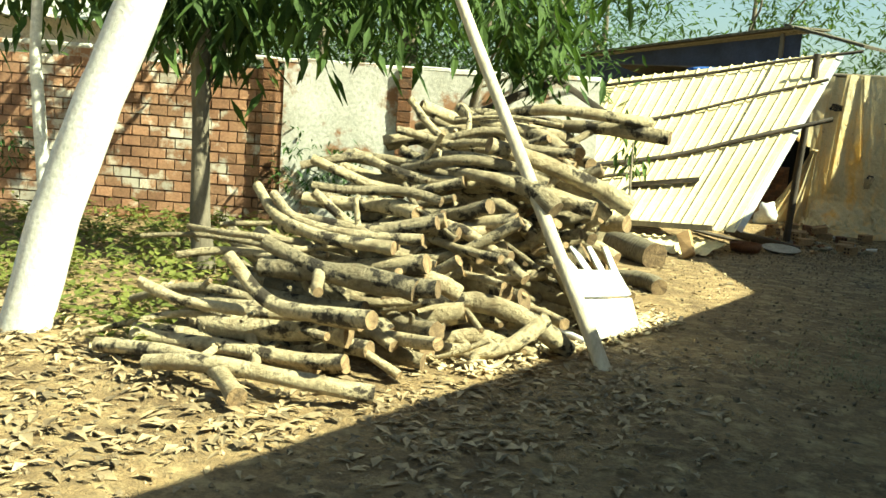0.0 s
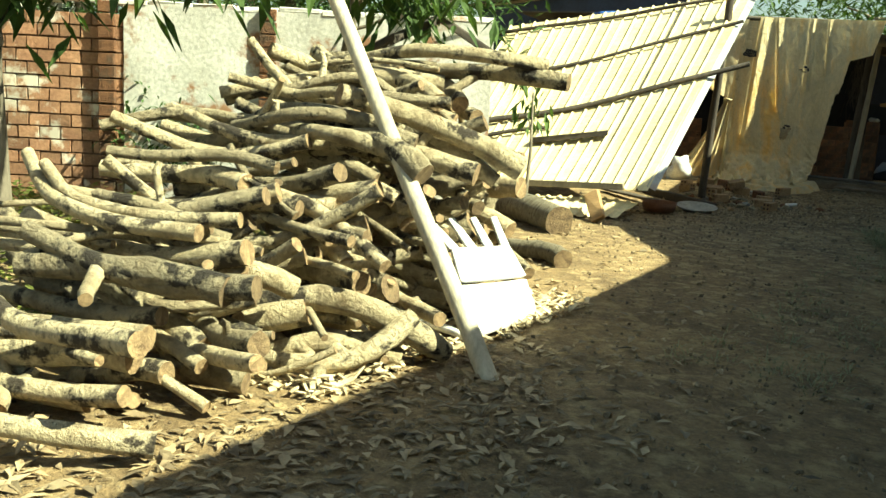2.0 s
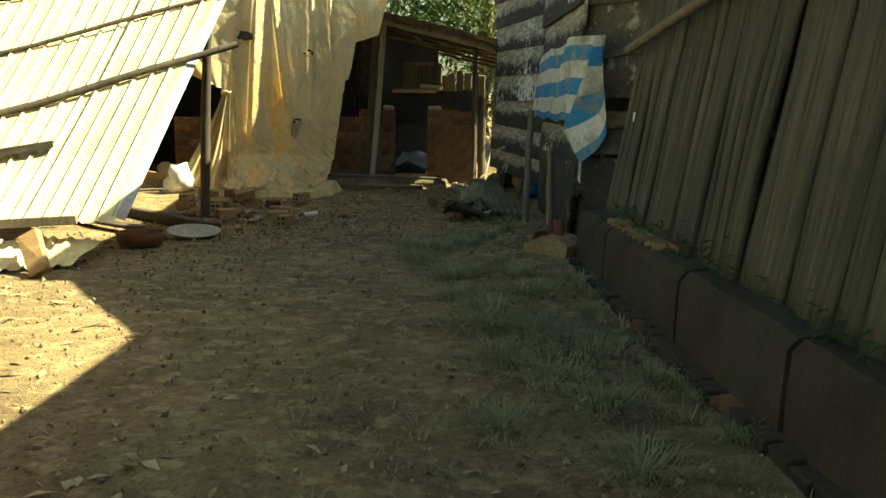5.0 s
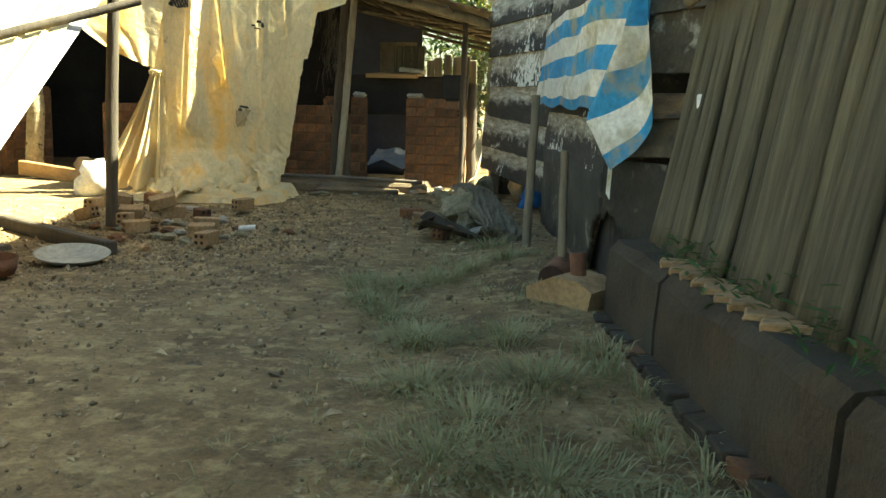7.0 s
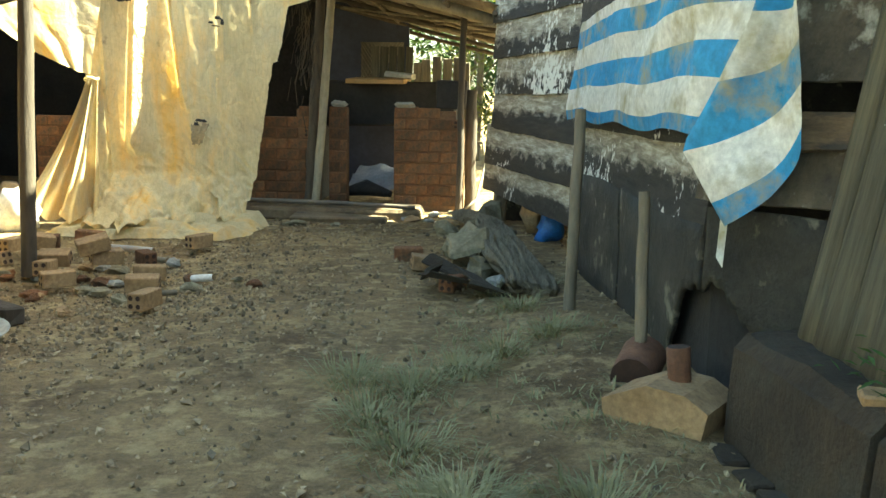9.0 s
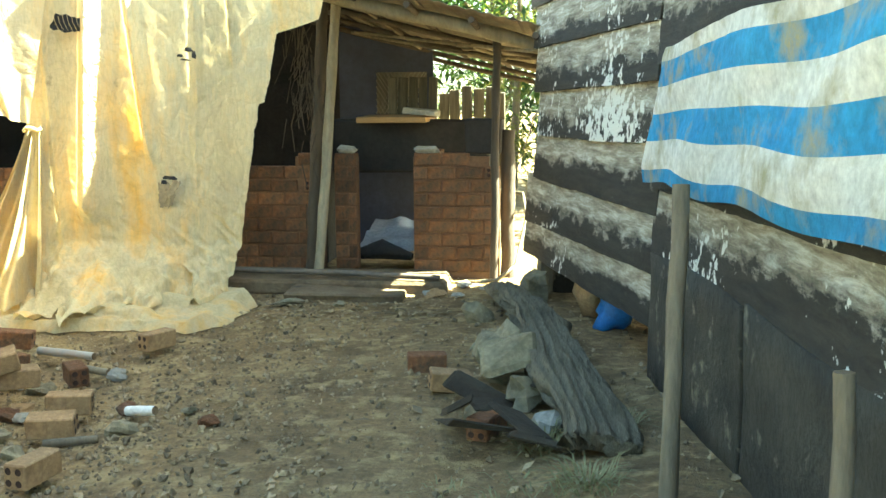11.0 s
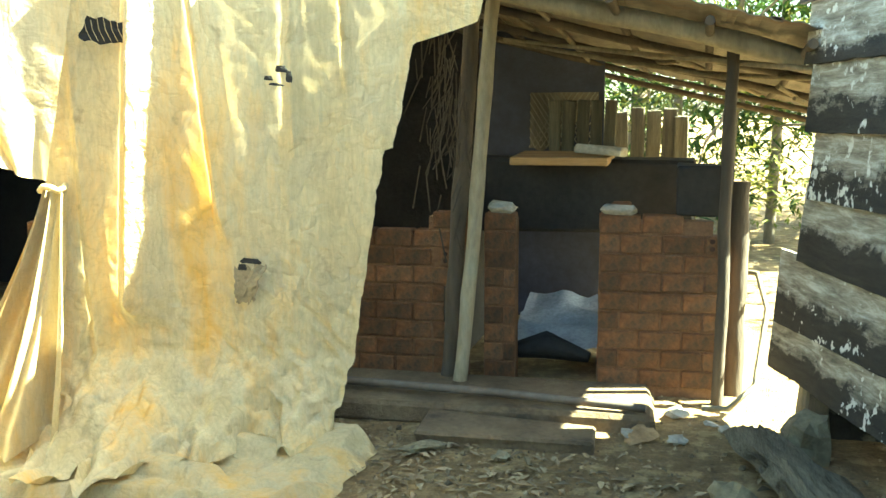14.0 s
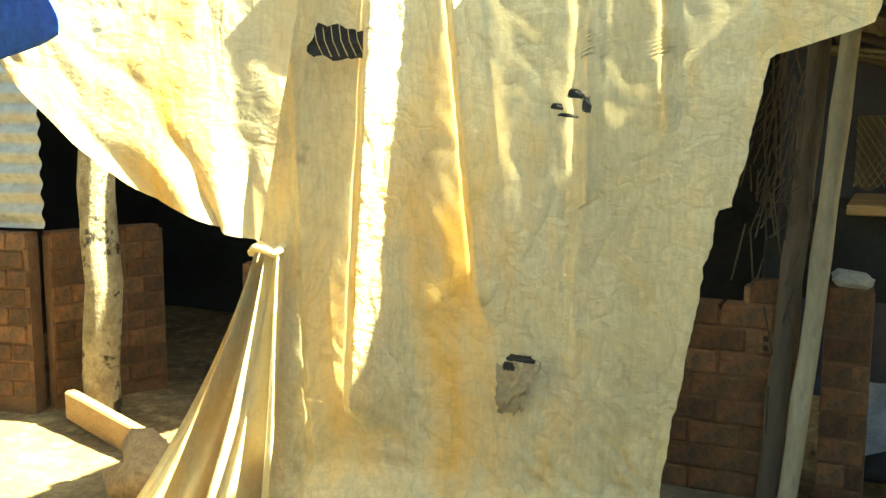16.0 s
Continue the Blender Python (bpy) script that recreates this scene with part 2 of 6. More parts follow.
def canvas_cloth(name, relief):
    """Old cotton canvas: cream with ochre streaks and grey stains, covered with sharp creases whose shade is drawn as
    brown lines.
    """
    m = translucent(name, (0.60, 0.48, 0.26), (0.84, 0.74, 0.49), 1.3, 0.22, (2.4, 2.4, 0.5), ((0.80, 0.48, 0.12), 1.3, 0.45, 0.66), bump=0.0, grain=0.4)
    nt = m.node_tree
    p = nt.nodes["Principled BSDF"]
    old = p.inputs["Base Color"].links[0].from_socket
    stain = noise_node(nt, 2.6, 7, 0.62, None, 0.6)
    sr = ramp_node(nt, [(0.48, (0, 0, 0)), (0.74, (0.5, 0.5, 0.5))])
    nt.links.new(stain.outputs["Fac"], sr.inputs[0])
    col = mix_col(nt, old, (0.50, 0.47, 0.37), sr.outputs[0])
    spot = noise_node(nt, 7.5, 6, 0.6)
    pr = ramp_node(nt, [(0.66, (0, 0, 0)), (0.76, (0.8, 0.8, 0.8))])
    nt.links.new(spot.outputs["Fac"], pr.inputs[0])
    col = mix_col(nt, col, (0.34, 0.24, 0.13), pr.outputs[0])
    height = None
    for scale, stretch, dist, gain in ((4.5, (1.5, 1.5, 0.8), 0.5, 1.0), (12.0, (1, 1, 1.5), 0.3, 0.4), (70.0, None, 0.0, 0.10)):
        n = noise_node(nt, scale, 3, 0.5, stretch, dist)
        sub = nt.nodes.new("ShaderNodeMath")
        sub.operation = 'SUBTRACT'
        sub.inputs[1].default_value = 0.5
        nt.links.new(n.outputs["Fac"], sub.inputs[0])
        ab = nt.nodes.new("ShaderNodeMath")
        ab.operation = 'ABSOLUTE'
        nt.links.new(sub.outputs[0], ab.inputs[0])
        mul = nt.nodes.new("ShaderNodeMath")
        mul.operation = 'MULTIPLY_ADD'
        mul.inputs[1].default_value = gain
        nt.links.new(ab.outputs[0], mul.inputs[0])
        if height:
            nt.links.new(height, mul.inputs[2])
        else:
            mul.inputs[2].default_value = 0.0
        height = mul.outputs[0]
        # crease shade put into the colour: a brown line along each valley
        if scale < 20:
            crease_shade = ramp_node(nt, [(0.0, (0.16, 0.16, 0.16)), (0.03, (0, 0, 0))])
            nt.links.new(ab.outputs[0], crease_shade.inputs[0])
            col = mix_col(nt, col, (0.27, 0.19, 0.09), crease_shade.outputs[0])
    nt.links.new(col, p.inputs["Base Color"])
    b = nt.nodes.new("ShaderNodeBump")
    b.inputs["Strength"].default_value = 0.8
    b.inputs["Distance"].default_value = relief
    nt.links.new(height, b.inputs["Height"])
    nt.links.new(b.outputs[0], p.inputs["Normal"])
    return m


M_CANVAS = canvas_cloth("dirty_canvas", 0.055)
M_SUNCANVAS = canvas_cloth("taut_canvas", 0.02)
M_PATCH = surface("brown_canvas_patch", (0.30, 0.235, 0.14), (0.46, 0.37, 0.23), 6, 60, 0.9, 0.5)
M_BLUETARP = translucent("blue_tarpaulin", (0.03, 0.10, 0.42), (0.06, 0.20, 0.62), 3, 0.3, None, ((0.30, 0.32, 0.34), 3, 0.62, 0.78))
M_DARKTARP = surface("dark_blue_sheet", (0.016, 0.02, 0.04), (0.04, 0.05, 0.095), 2, 20, 0.6, 0.3)
M_LIME = surface("limewashed_trunk", (0.62, 0.60, 0.52), (0.82, 0.80, 0.74), 3, 35, 0.9, 0.25, None, ((0.40, 0.36, 0.28), 3, 0.63, 0.75))
M_TREEBARK = surface("tree_bark", (0.10, 0.085, 0.06), (0.26, 0.22, 0.16), 5, 35, 0.92, 0.8, (1, 1, 0.4), vary=0.15)
M_LEAF = translucent("green_leaf", (0.030, 0.065, 0.012), (0.085, 0.15, 0.022), 3, 0.35, bump=0.1)
M_LEAFDARK = translucent("dark_leaf", (0.022, 0.05, 0.014), (0.06, 0.12, 0.025), 0.8, 0.3, bump=0.1)
M_GRASS = translucent("dull_grass", (0.17, 0.17, 0.075), (0.42, 0.39, 0.22), 4, 0.3, bump=0.1)
M_WEED = translucent("sunny_weed", (0.09, 0.12, 0.02), (0.24, 0.25, 0.055), 3, 0.35, bump=0.1)
M_ROTTEN = surface("rotten_wood", (0.13, 0.105, 0.065), (0.36, 0.31, 0.21), 5, 40, 0.92, 1.0, (5, 0.5, 3), ((0.10, 0.08, 0.05), 5, 0.57, 0.66), bump_dist=0.03)
M_DRYLEAF = surface("dry_leaf", (0.15, 0.10, 0.052), (0.41, 0.32, 0.185), 6, 40, 0.8, 0.3, vary=0.5, per_island=True)
M_STRAW = surface("litter", (0.12, 0.083, 0.046), (0.43, 0.33, 0.20), 10, 40, 0.9, 0.3, vary=0.5, per_island=True)
M_PLASTICWHITE = surface("white_plastic", (0.72, 0.71, 0.68), (0.84, 0.84, 0.82), 3, 30, 0.45, 0.1, None, ((0.45, 0.38, 0.28), 3, 0.66, 0.8))
M_PLASTICBLUE = surface("blue_plastic", (0.02, 0.13, 0.42), (0.04, 0.22, 0.60), 6, 40, 0.4, 0.2)
M_CLAY = surface("yellow_clay", (0.25, 0.15, 0.07), (0.42, 0.28, 0.145), 5, 40, 0.85, 0.4, vary=0.1)
M_RUST = surface("rust", (0.10, 0.045, 0.025), (0.22, 0.10, 0.05), 8, 50, 0.85, 0.5)
# near-black: soot at the hearth, painted shade in the gap and torn holes
M_SOOT_SHADE = surface("soot", (0.012, 0.011, 0.011), (0.035, 0.032, 0.03), 3, 30, 0.9, 0.4)
M_ASH = surface("grey_ash", (0.28, 0.29, 0.31), (0.42, 0.43, 0.45), 6, 50, 0.95, 0.5)
# dark colour that stands for the shade inside holes and open ends
M_HOLESHADE = surface("hollow_shade", (0.03, 0.018, 0.012), (0.06, 0.03, 0.02), 6, 30, 0.95, 0.2)
M_PLANKORANGE = surface("fresh_plank", (0.38, 0.22, 0.09), (0.56, 0.36, 0.17), 3, 30, 0.75, 0.3, (0.3, 4, 4), vary=0.15)


# ---- mesh helpers ----
class Shape:
    """Collects vertices and faces, with a material slot for each face."""

    def __init__(self):
        self.v, self.f, self.s = [], [], []

    def add(self, verts, faces, slot=0):
        n = len(self.v)
        self.v += [tuple(p) for p in verts]
        self.f += [tuple(n + i for i in q) for q in faces]
        self.s += [slot] * len(faces)
        return self

    def box(self, size, m=None, bevel=0.0, jitter=0.0, slot=0, rng=None):
        """A box about the origin of m, its edges chamfered by bevel, its corners moved by jitter."""
        hx, hy, hz = (c / 2 for c in size)
        m = m or Matrix()
        r = rng or random
        if bevel <= 0:
            p = [Vector((x * hx, y * hy, z * hz)) for x in (-1, 1) for y in (-1, 1) for z in (-1, 1)]
            if jitter:
                p = [q + Vector([r.uniform(-jitter, jitter) for _ in range(3)]) for q in p]
            return self.add([m @ q for q in p], [(0, 1, 3, 2), (4, 6, 7, 5), (0, 4, 5, 1), (2, 3, 7, 6), (0, 2, 6, 4), (1, 5, 7, 3)], slot)
        p, idx = [], {}
        for x in (-1, 1):
            for y in (-1, 1):
                for z in (-1, 1):
                    j = Vector([r.uniform(-jitter, jitter) for _ in range(3)]) if jitter else Vector()
                    for k in range(3):
                        o = [x * (hx - bevel), y * (hy - bevel), z * (hz - bevel)]
                        o[k] = (x * hx, y * hy, z * hz)[k]
                        idx[(x, y, z, k)] = len(p)
                        p.append(m @ (Vector(o) + j))
        f = []
        for k in range(3):
            a, b = [i for i in range(3) if i != k]
            for sgn in (-1, 1):
                q = []
                for sa, sb in ((-1, -1), (1, -1), (1, 1), (-1, 1)):
                    c = [0, 0, 0]
                    c[k], c[a], c[b] = sgn, sa, sb
                    q.append(idx[(*c, k)])
                f.append(q if (sgn > 0) == (k != 1) else q[::-1])
                for sa in (-1, 1):
                    if a < k:
                        continue
                    c0, c1 = [0, 0, 0], [0, 0, 0]
                    c0[k] = c1[k] = sgn
                    c0[a] = c1[a] = sa
                    c0[b], c1[b] = -1, 1
                    f.append((idx[(*c0, k)], idx[(*c1, k)], idx[(*c1, a)], idx[(*c0, a)]))
                    c0, c1 = [0, 0, 0], [0, 0, 0]
                for sb in (-1, 1):
                    if b < k:
                        continue
                    c0, c1 = [0, 0, 0], [0, 0, 0]
                    c0[k] = c1[k] = sgn
                    c0[b] = c1[b] = sb
                    c0[a], c1[a] = -1, 1
                    f.append((idx[(*c0, k)], idx[(*c1, k)], idx[(*c1, b)], idx[(*c0, b)]))
        for x in (-1, 1):
            for y in (-1, 1):
                for z in (-1, 1):
                    f.append([idx[(x, y, z, k)] for k in range(3)])
        return self.add(p, f, slot)

    def tube(self, pts, radii, n=10, bumpy=0.0, rng=None, cap=1, slot=0, flat=1.0):
        """A round limb along pts; the ends are closed with faces of the slot cap."""
        r = rng or random
        pts = [Vector(p) for p in pts]
        rings = []
        up = Vector((0.13, 0.21, 0.97))
        for i, p in enumerate(pts):
            d = (pts[min(i + 1, len(pts) - 1)] - pts[max(i - 1, 0)]).normalized()
            a = d.cross(up)
            if a.length < 0.2:
                a = d.cross(Vector((1, 0, 0)))
            a.normalize()
            b = d.cross(a)
            rings.append([p + (a * math.cos(6.2832 * k / n) + b * flat * math.sin(6.2832 * k / n)) * radii[i] * (1 + (r.uniform(-bumpy, bumpy) if bumpy else 0)) for k in range(n)])
        v = [q for ring in rings for q in ring]
        f = [(i * n + k, i * n + (k + 1) % n, (i + 1) * n + (k + 1) % n, (i + 1) * n + k) for i in range(len(pts) - 1) for k in range(n)]
        self.add(v, f, slot)
        if cap is not None:
            e = len(self.v) - len(v)
            for ring, first in ((range(n), True), (range((len(pts) - 1) * n, len(pts) * n), False)):
                q = [v[i] for i in ring]
                self.add(q[::-1] if first else q, [tuple(range(n))], cap)
        return self

    def grid(self, fn, nu, nv, slot=0):
        """A sheet of nu by nv cells, fn(u, v) giving each point."""
        v = [fn(i / nu, j / nv) for j in range(nv + 1) for i in range(nu + 1)]
        f = [(j * (nu + 1) + i, j * (nu + 1) + i + 1, (j + 1) * (nu + 1) + i + 1, (j + 1) * (nu + 1) + i) for j in range(nv) for i in range(nu)]
        return self.add(v, f, slot)


def data_of(name, shape, mats, smooth=False):
    me = bpy.data.meshes.new(name)
    me.from_pydata(shape.v, [], shape.f)
    for m in (mats if isinstance(mats, (list, tuple)) else [mats]):
        me.materials.append(m)
    if len(me.materials) > 1:
        me.polygons.foreach_set("material_index", [min(s, len(me.materials) - 1) for s in shape.s])
    if smooth:
        me.polygons.foreach_set("use_smooth", [True] * len(me.polygons))
    me.update()
    return me


def thing(name, shape, mats, label, category, group="", kind="", smooth=False, at=None):
    ob = new(name, data_of(name, shape, mats, smooth))
    if at is not None:
        ob.matrix_world = at
    return tagged(ob, label, category, group, kind)


def holder(name, label, category, at=None, group="", kind=""):
    ob = new(name)
    ob.empty_display_size = 0.1
    if at is not None:
        ob.matrix_world = at
    return tagged(ob, label, category, group, kind)


def part(name, shape, mats, parent, label="", smooth=False, at=None, kind=""):
    ob = new(name, shape if isinstance(shape, bpy.types.Mesh) else data_of(name, shape, mats, smooth))
    ob.parent = parent
    if at is not None:
        ob.matrix_basis = at
    return tagged(ob, label, "", "", kind)


def thick(ob, t, offset=0.0):
    md = ob.modifiers.new("thickness", 'SOLIDIFY')
    md.thickness = t
    md.offset = offset
    return ob


def along(a, b):
    """The pose at a whose x axis runs to b, z kept up."""
    d = (Vector(b) - Vector(a)).normalized()
    y = Vector((0, 0, 1)).cross(d)
    y = y.normalized() if y.length > 1e-4 else Vector((0, 1, 0))
    z = d.cross(y)
    m = Matrix((d, y, z)).transposed().to_4x4()
    m.translation = Vector(a)
    return m


def ground_z(x, y):
    dip = -0.10 * math.exp(-((x + 1.7) / 0.9) ** 2 - ((y - 6.3) / 1.6) ** 2)
    bank = 0.10 * math.exp(-((x - 1.15) / 0.45) ** 2 - ((y - 5.0) / 1.6) ** 2)
    n = noise.noise(Vector((x * 0.9, y * 0.9, 3.1))) * 0.02 + noise.noise(Vector((x * 3.1, y * 3.1, 7.7))) * 0.008
    fade = 1.0 if abs(x) < 9 and -10 < y < 18 else 0.0
    return (dip + bank + n) * fade


# ---- ground ----
def axis(lo, hi, step, far):
    a = list(np.arange(lo, hi + 1e-6, step))
    out, d, x = [], step * 2, lo
    while x > -far:
        x -= d
        d *= 1.6
        out.append(x)
    out2, d, x = [], step * 2, hi
    while x < far:
        x += d
        d *= 1.6
        out2.append(x)
    return out[::-1] + a + out2


def build_ground():
    xs, ys = axis(-6.0, 4.0, 0.06, 900), axis(-7.0, 12.0, 0.06, 900)
    nx = len(xs)
    s = Shape()
    s.v = [(x, y, ground_z(x, y) + (noise.noise(Vector((x * 11, y * 11, 1))) * 0.005 if abs(x) < 7 and abs(y) < 13 else 0)) for y in ys for x in xs]
    s.f = [(j * nx + i, j * nx + i + 1, (j + 1) * nx + i + 1, (j + 1) * nx + i) for j in range(len(ys) - 1) for i in range(nx - 1)]
    s.s = [0] * len(s.f)
    thing("ground", s, M_SOIL, "packed reddish-brown bare earth yard", "ground", kind="structure", smooth=True)


build_ground()


# ---- kerb, plank fence and dark hut on the sunny side ----
def line_x(y, a, b):
    return a[0] + (b[0] - a[0]) * (y - a[1]) / (b[1] - a[1])


KERB_A, KERB_B = (1.40, 4.0), (2.10, 0.6)
rng = random.Random(11)


def build_kerb():
    base = holder("kerb", "low old concrete and brick plinth under the plank fence", "kerb", kind="structure")
    y = 4.02
    i = 0
    while y > -6.5:
        ln = (0.75, 1.35, 1.1, 1.5)[i % 4]
        y1 = y - ln + 0.015
        a = Vector((line_x(y, KERB_A, KERB_B), y, 0))
        b = Vector((line_x(y1, KERB_A, KERB_B), y1, 0))
        m = along(a, b)
        n = max(4, int(ln / 0.12))

        def fn(u, v, ln=ln, i=i):
            prof = [(0, -0.15), (0.0, 0.15), (0.012, 0.33), (0.05, 0.375), (0.26, 0.385), (0.5, 0.36), (0.5, -0.15)]
            k = v * 6
            k0 = min(int(k), 5)
            w = k - k0
            p = (prof[k0][0] * (1 - w) + prof[k0 + 1][0] * w, prof[k0][1] * (1 - w) + prof[k0 + 1][1] * w)
            q = Vector((u * ln, i * 3.0, v * 2))
            d = noise.noise(q * 4) * 0.012 + noise.noise(q * 13) * 0.005
            return (u * (ln - 0.015), p[0] + d * (0.4 if v < 0.6 else 1), p[1] + d)
        s = Shape().grid(fn, n, 18)
        k = len(s.v)
        s.f.append(tuple(j * (n + 1) for j in range(19))[::-1])
        s.f.append(tuple(j * (n + 1) + n for j in range(19)))
        s.s += [0, 0]
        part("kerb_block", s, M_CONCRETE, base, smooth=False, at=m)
        y -= ln
        i += 1
    # bricks bedded in the top
    for k in range(9):
        yy = 3.42 - k * 0.115
        m = pose(line_x(yy, KERB_A, KERB_B) + 0.15, yy, 0.383, 0, rng.uniform(-3, 3), -12 + rng.uniform(-4, 4))
        part("brick", Shape().box((0.20, 0.085, 0.03), m, 0.006, 0.004, rng=rng), M_CLAY, base)
    for k in range(40):
        yy = 3.9 - k * 0.16
        m = pose(line_x(yy, KERB_A, KERB_B) - 0.03, yy, 0.03, 0, 0, -78 + rng.uniform(-6, 6))
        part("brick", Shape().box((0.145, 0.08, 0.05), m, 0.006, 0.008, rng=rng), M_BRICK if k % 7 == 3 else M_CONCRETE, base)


def build_fence():
    base = holder("plank_fence", "tall weathered grey vertical board fence on a plinth", "fence", kind="structure")
    y = 4.0
    while y > -6.0:
        w = rng.uniform(0.10, 0.19)
        top = 2.45 + (0.9 - min(y, 0.9)) * 0.13 if y < 3 else 2.45
        x = line_x(y, KERB_A, KERB_B) + 0.19
        lean = rng.uniform(9.7, 10.3)

        def fn(u, v, w=w, top=top, y0=y):
            h = top - 0.36
            wob = noise.noise(Vector((y0 * 3, v * 2.2, u))) * 0.02
            edge = noise.noise(Vector((y0 * 7 + round(u) * 9, v * 5, 2))) * 0.012
            return ((u - 0.5) * w + edge, wob + math.sin(u * 3.14) * 0.010, v * h)
        s = Shape().grid(fn, 6, 14)
        ob = part("board", s, M_OLDWOOD, base, at=pose(x + rng.uniform(-0.012, 0.016), y - w / 2, 0.365, 0, 0, 90 + 11) @ pose(0, 0, 0, lean, rng.uniform(-0.4, 0.4), 0), smooth=True)
        thick(ob, 0.024)
        y -= w + rng.choice((-0.014, -0.012, -0.01, -0.008, 0.006))
    # rail pole along the top
    s = Shape().tube([(1.68, 4.0, 1.39), (1.85, 3.2, 1.50), (2.08, 2.2, 1.65), (2.33, 1.2, 1.78), (2.66, -0.2, 1.92), (3.5, -4.0, 2.1)], [0.028, 0.03, 0.032, 0.033, 0.034, 0.036], 9, 0.06, rng)
    part("rail", s, M_POLE, base, "round wooden rail", smooth=True)
    # unseen shed behind the fence, added to throw the yard into shade
    s = Shape()
    s.add([(2.62, -6.5, 2.62), (2.145, 0.85, 2.62), (1.98, 2.62, 2.62), (5.5, 2.62, 2.85), (5.9, -6.5, 2.85)], [(0, 1, 2, 3, 4)])
    s.add([(1.98, 2.62, 2.62), (1.70, 4.09, 3.42), (5.5, 4.09, 3.5), (5.5, 2.62, 2.85)], [(0, 1, 2), (0, 2, 3)])
    ob = thing("shed_roof", s, M_DARKIRON, "unseen sheet roof added to shade the yard", "roof", kind="structure")
    thick(ob, 0.05, -1)
    m, ln = wall_plane((2.48, 3.2), (4.55, -6.5))
    s = Shape().box((ln, 0.06, 2.7), m @ pose(ln / 2, 0, 1.27))
    s.box((2.6, 0.08, 2.7), pose(3.95, 2.5, 1.3))
    thing("wall_shed", s, M_PLAINBLACK, "unseen dark wall added to block light behind the fence", "wall", kind="structure")


def wall_plane(a, b):
    a, b = Vector((*a, 0)), Vector((*b, 0))
    return along(a, b), (b - a).length


S1A, SK, S1B, S2B = (1.95, 3.72), (1.40, 4.50), (1.05, 7.02), (0.41, 9.13)
NEAR_LEN = 0.954


def on_hut(run, off, z):
    """A point of the hut's long side: run along it from the fence, off in front of it."""
    a, k, b = Vector((*S1A, 0)), Vector((*SK, 0)), Vector((*S1B, 0))
    d1, d2 = (k - a).normalized(), (b - k).normalized()
    n1, n2 = Vector((-d1.y, d1.x, 0)), Vector((-d2.y, d2.x, 0))
    w = min(1.0, max(0.0, (run - NEAR_LEN + 0.15) / 0.3))
    p = a + d1 * run if run < NEAR_LEN else k + d2 * (run - NEAR_LEN)
    return p + n1.lerp(n2, w) * off + Vector((0, 0, z))


def lapped(base, a, b, levels, mats, overhang=0.0, waver=0.012, reach=(), lean=0.0):
    """Overlapping planks from a to b; levels are their lower edges, or pairs of lower and upper edge; reach lengthens single planks."""
    m, ln = wall_plane(a, b)
    m = m @ pose(0, lean * 0.018, 0, lean, 0, 0)
    pairs = levels if isinstance(levels[0], tuple) else list(zip(levels, levels[1:]))
    for i, (z0, z1) in enumerate(pairs):
        o = overhang * rng.uniform(-1, 1) + (reach[i] if i < len(reach) else 0.0)
        h = z1 - z0 + 0.045

        def fn(u, v, i=i, z0=z0, h=h, o=o):
            x = -0.02 + u * (ln + 0.04 + o)
            q = Vector((x * 1.7, i * 5.3, 0))
            low = noise.noise(q) * waver + noise.noise(q * 6) * 0.006
            tilt = (0.5 - u) * 0.02 * math.sin(i * 2.3)
            z = z0 - 0.03 + v * h + (low if v < 0.5 else 0) + tilt
            return (x, 0.028 * (1 - v) + 0.004 * math.sin(i * 1.9) + noise.noise(Vector((x * 2, v, i * 3.0))) * 0.006, z)
        s = Shape().grid(fn, 40, 4)
        ob = part("plank", s, mats[i % len(mats)], base, at=m)
        thick(ob, 0.022, 1)


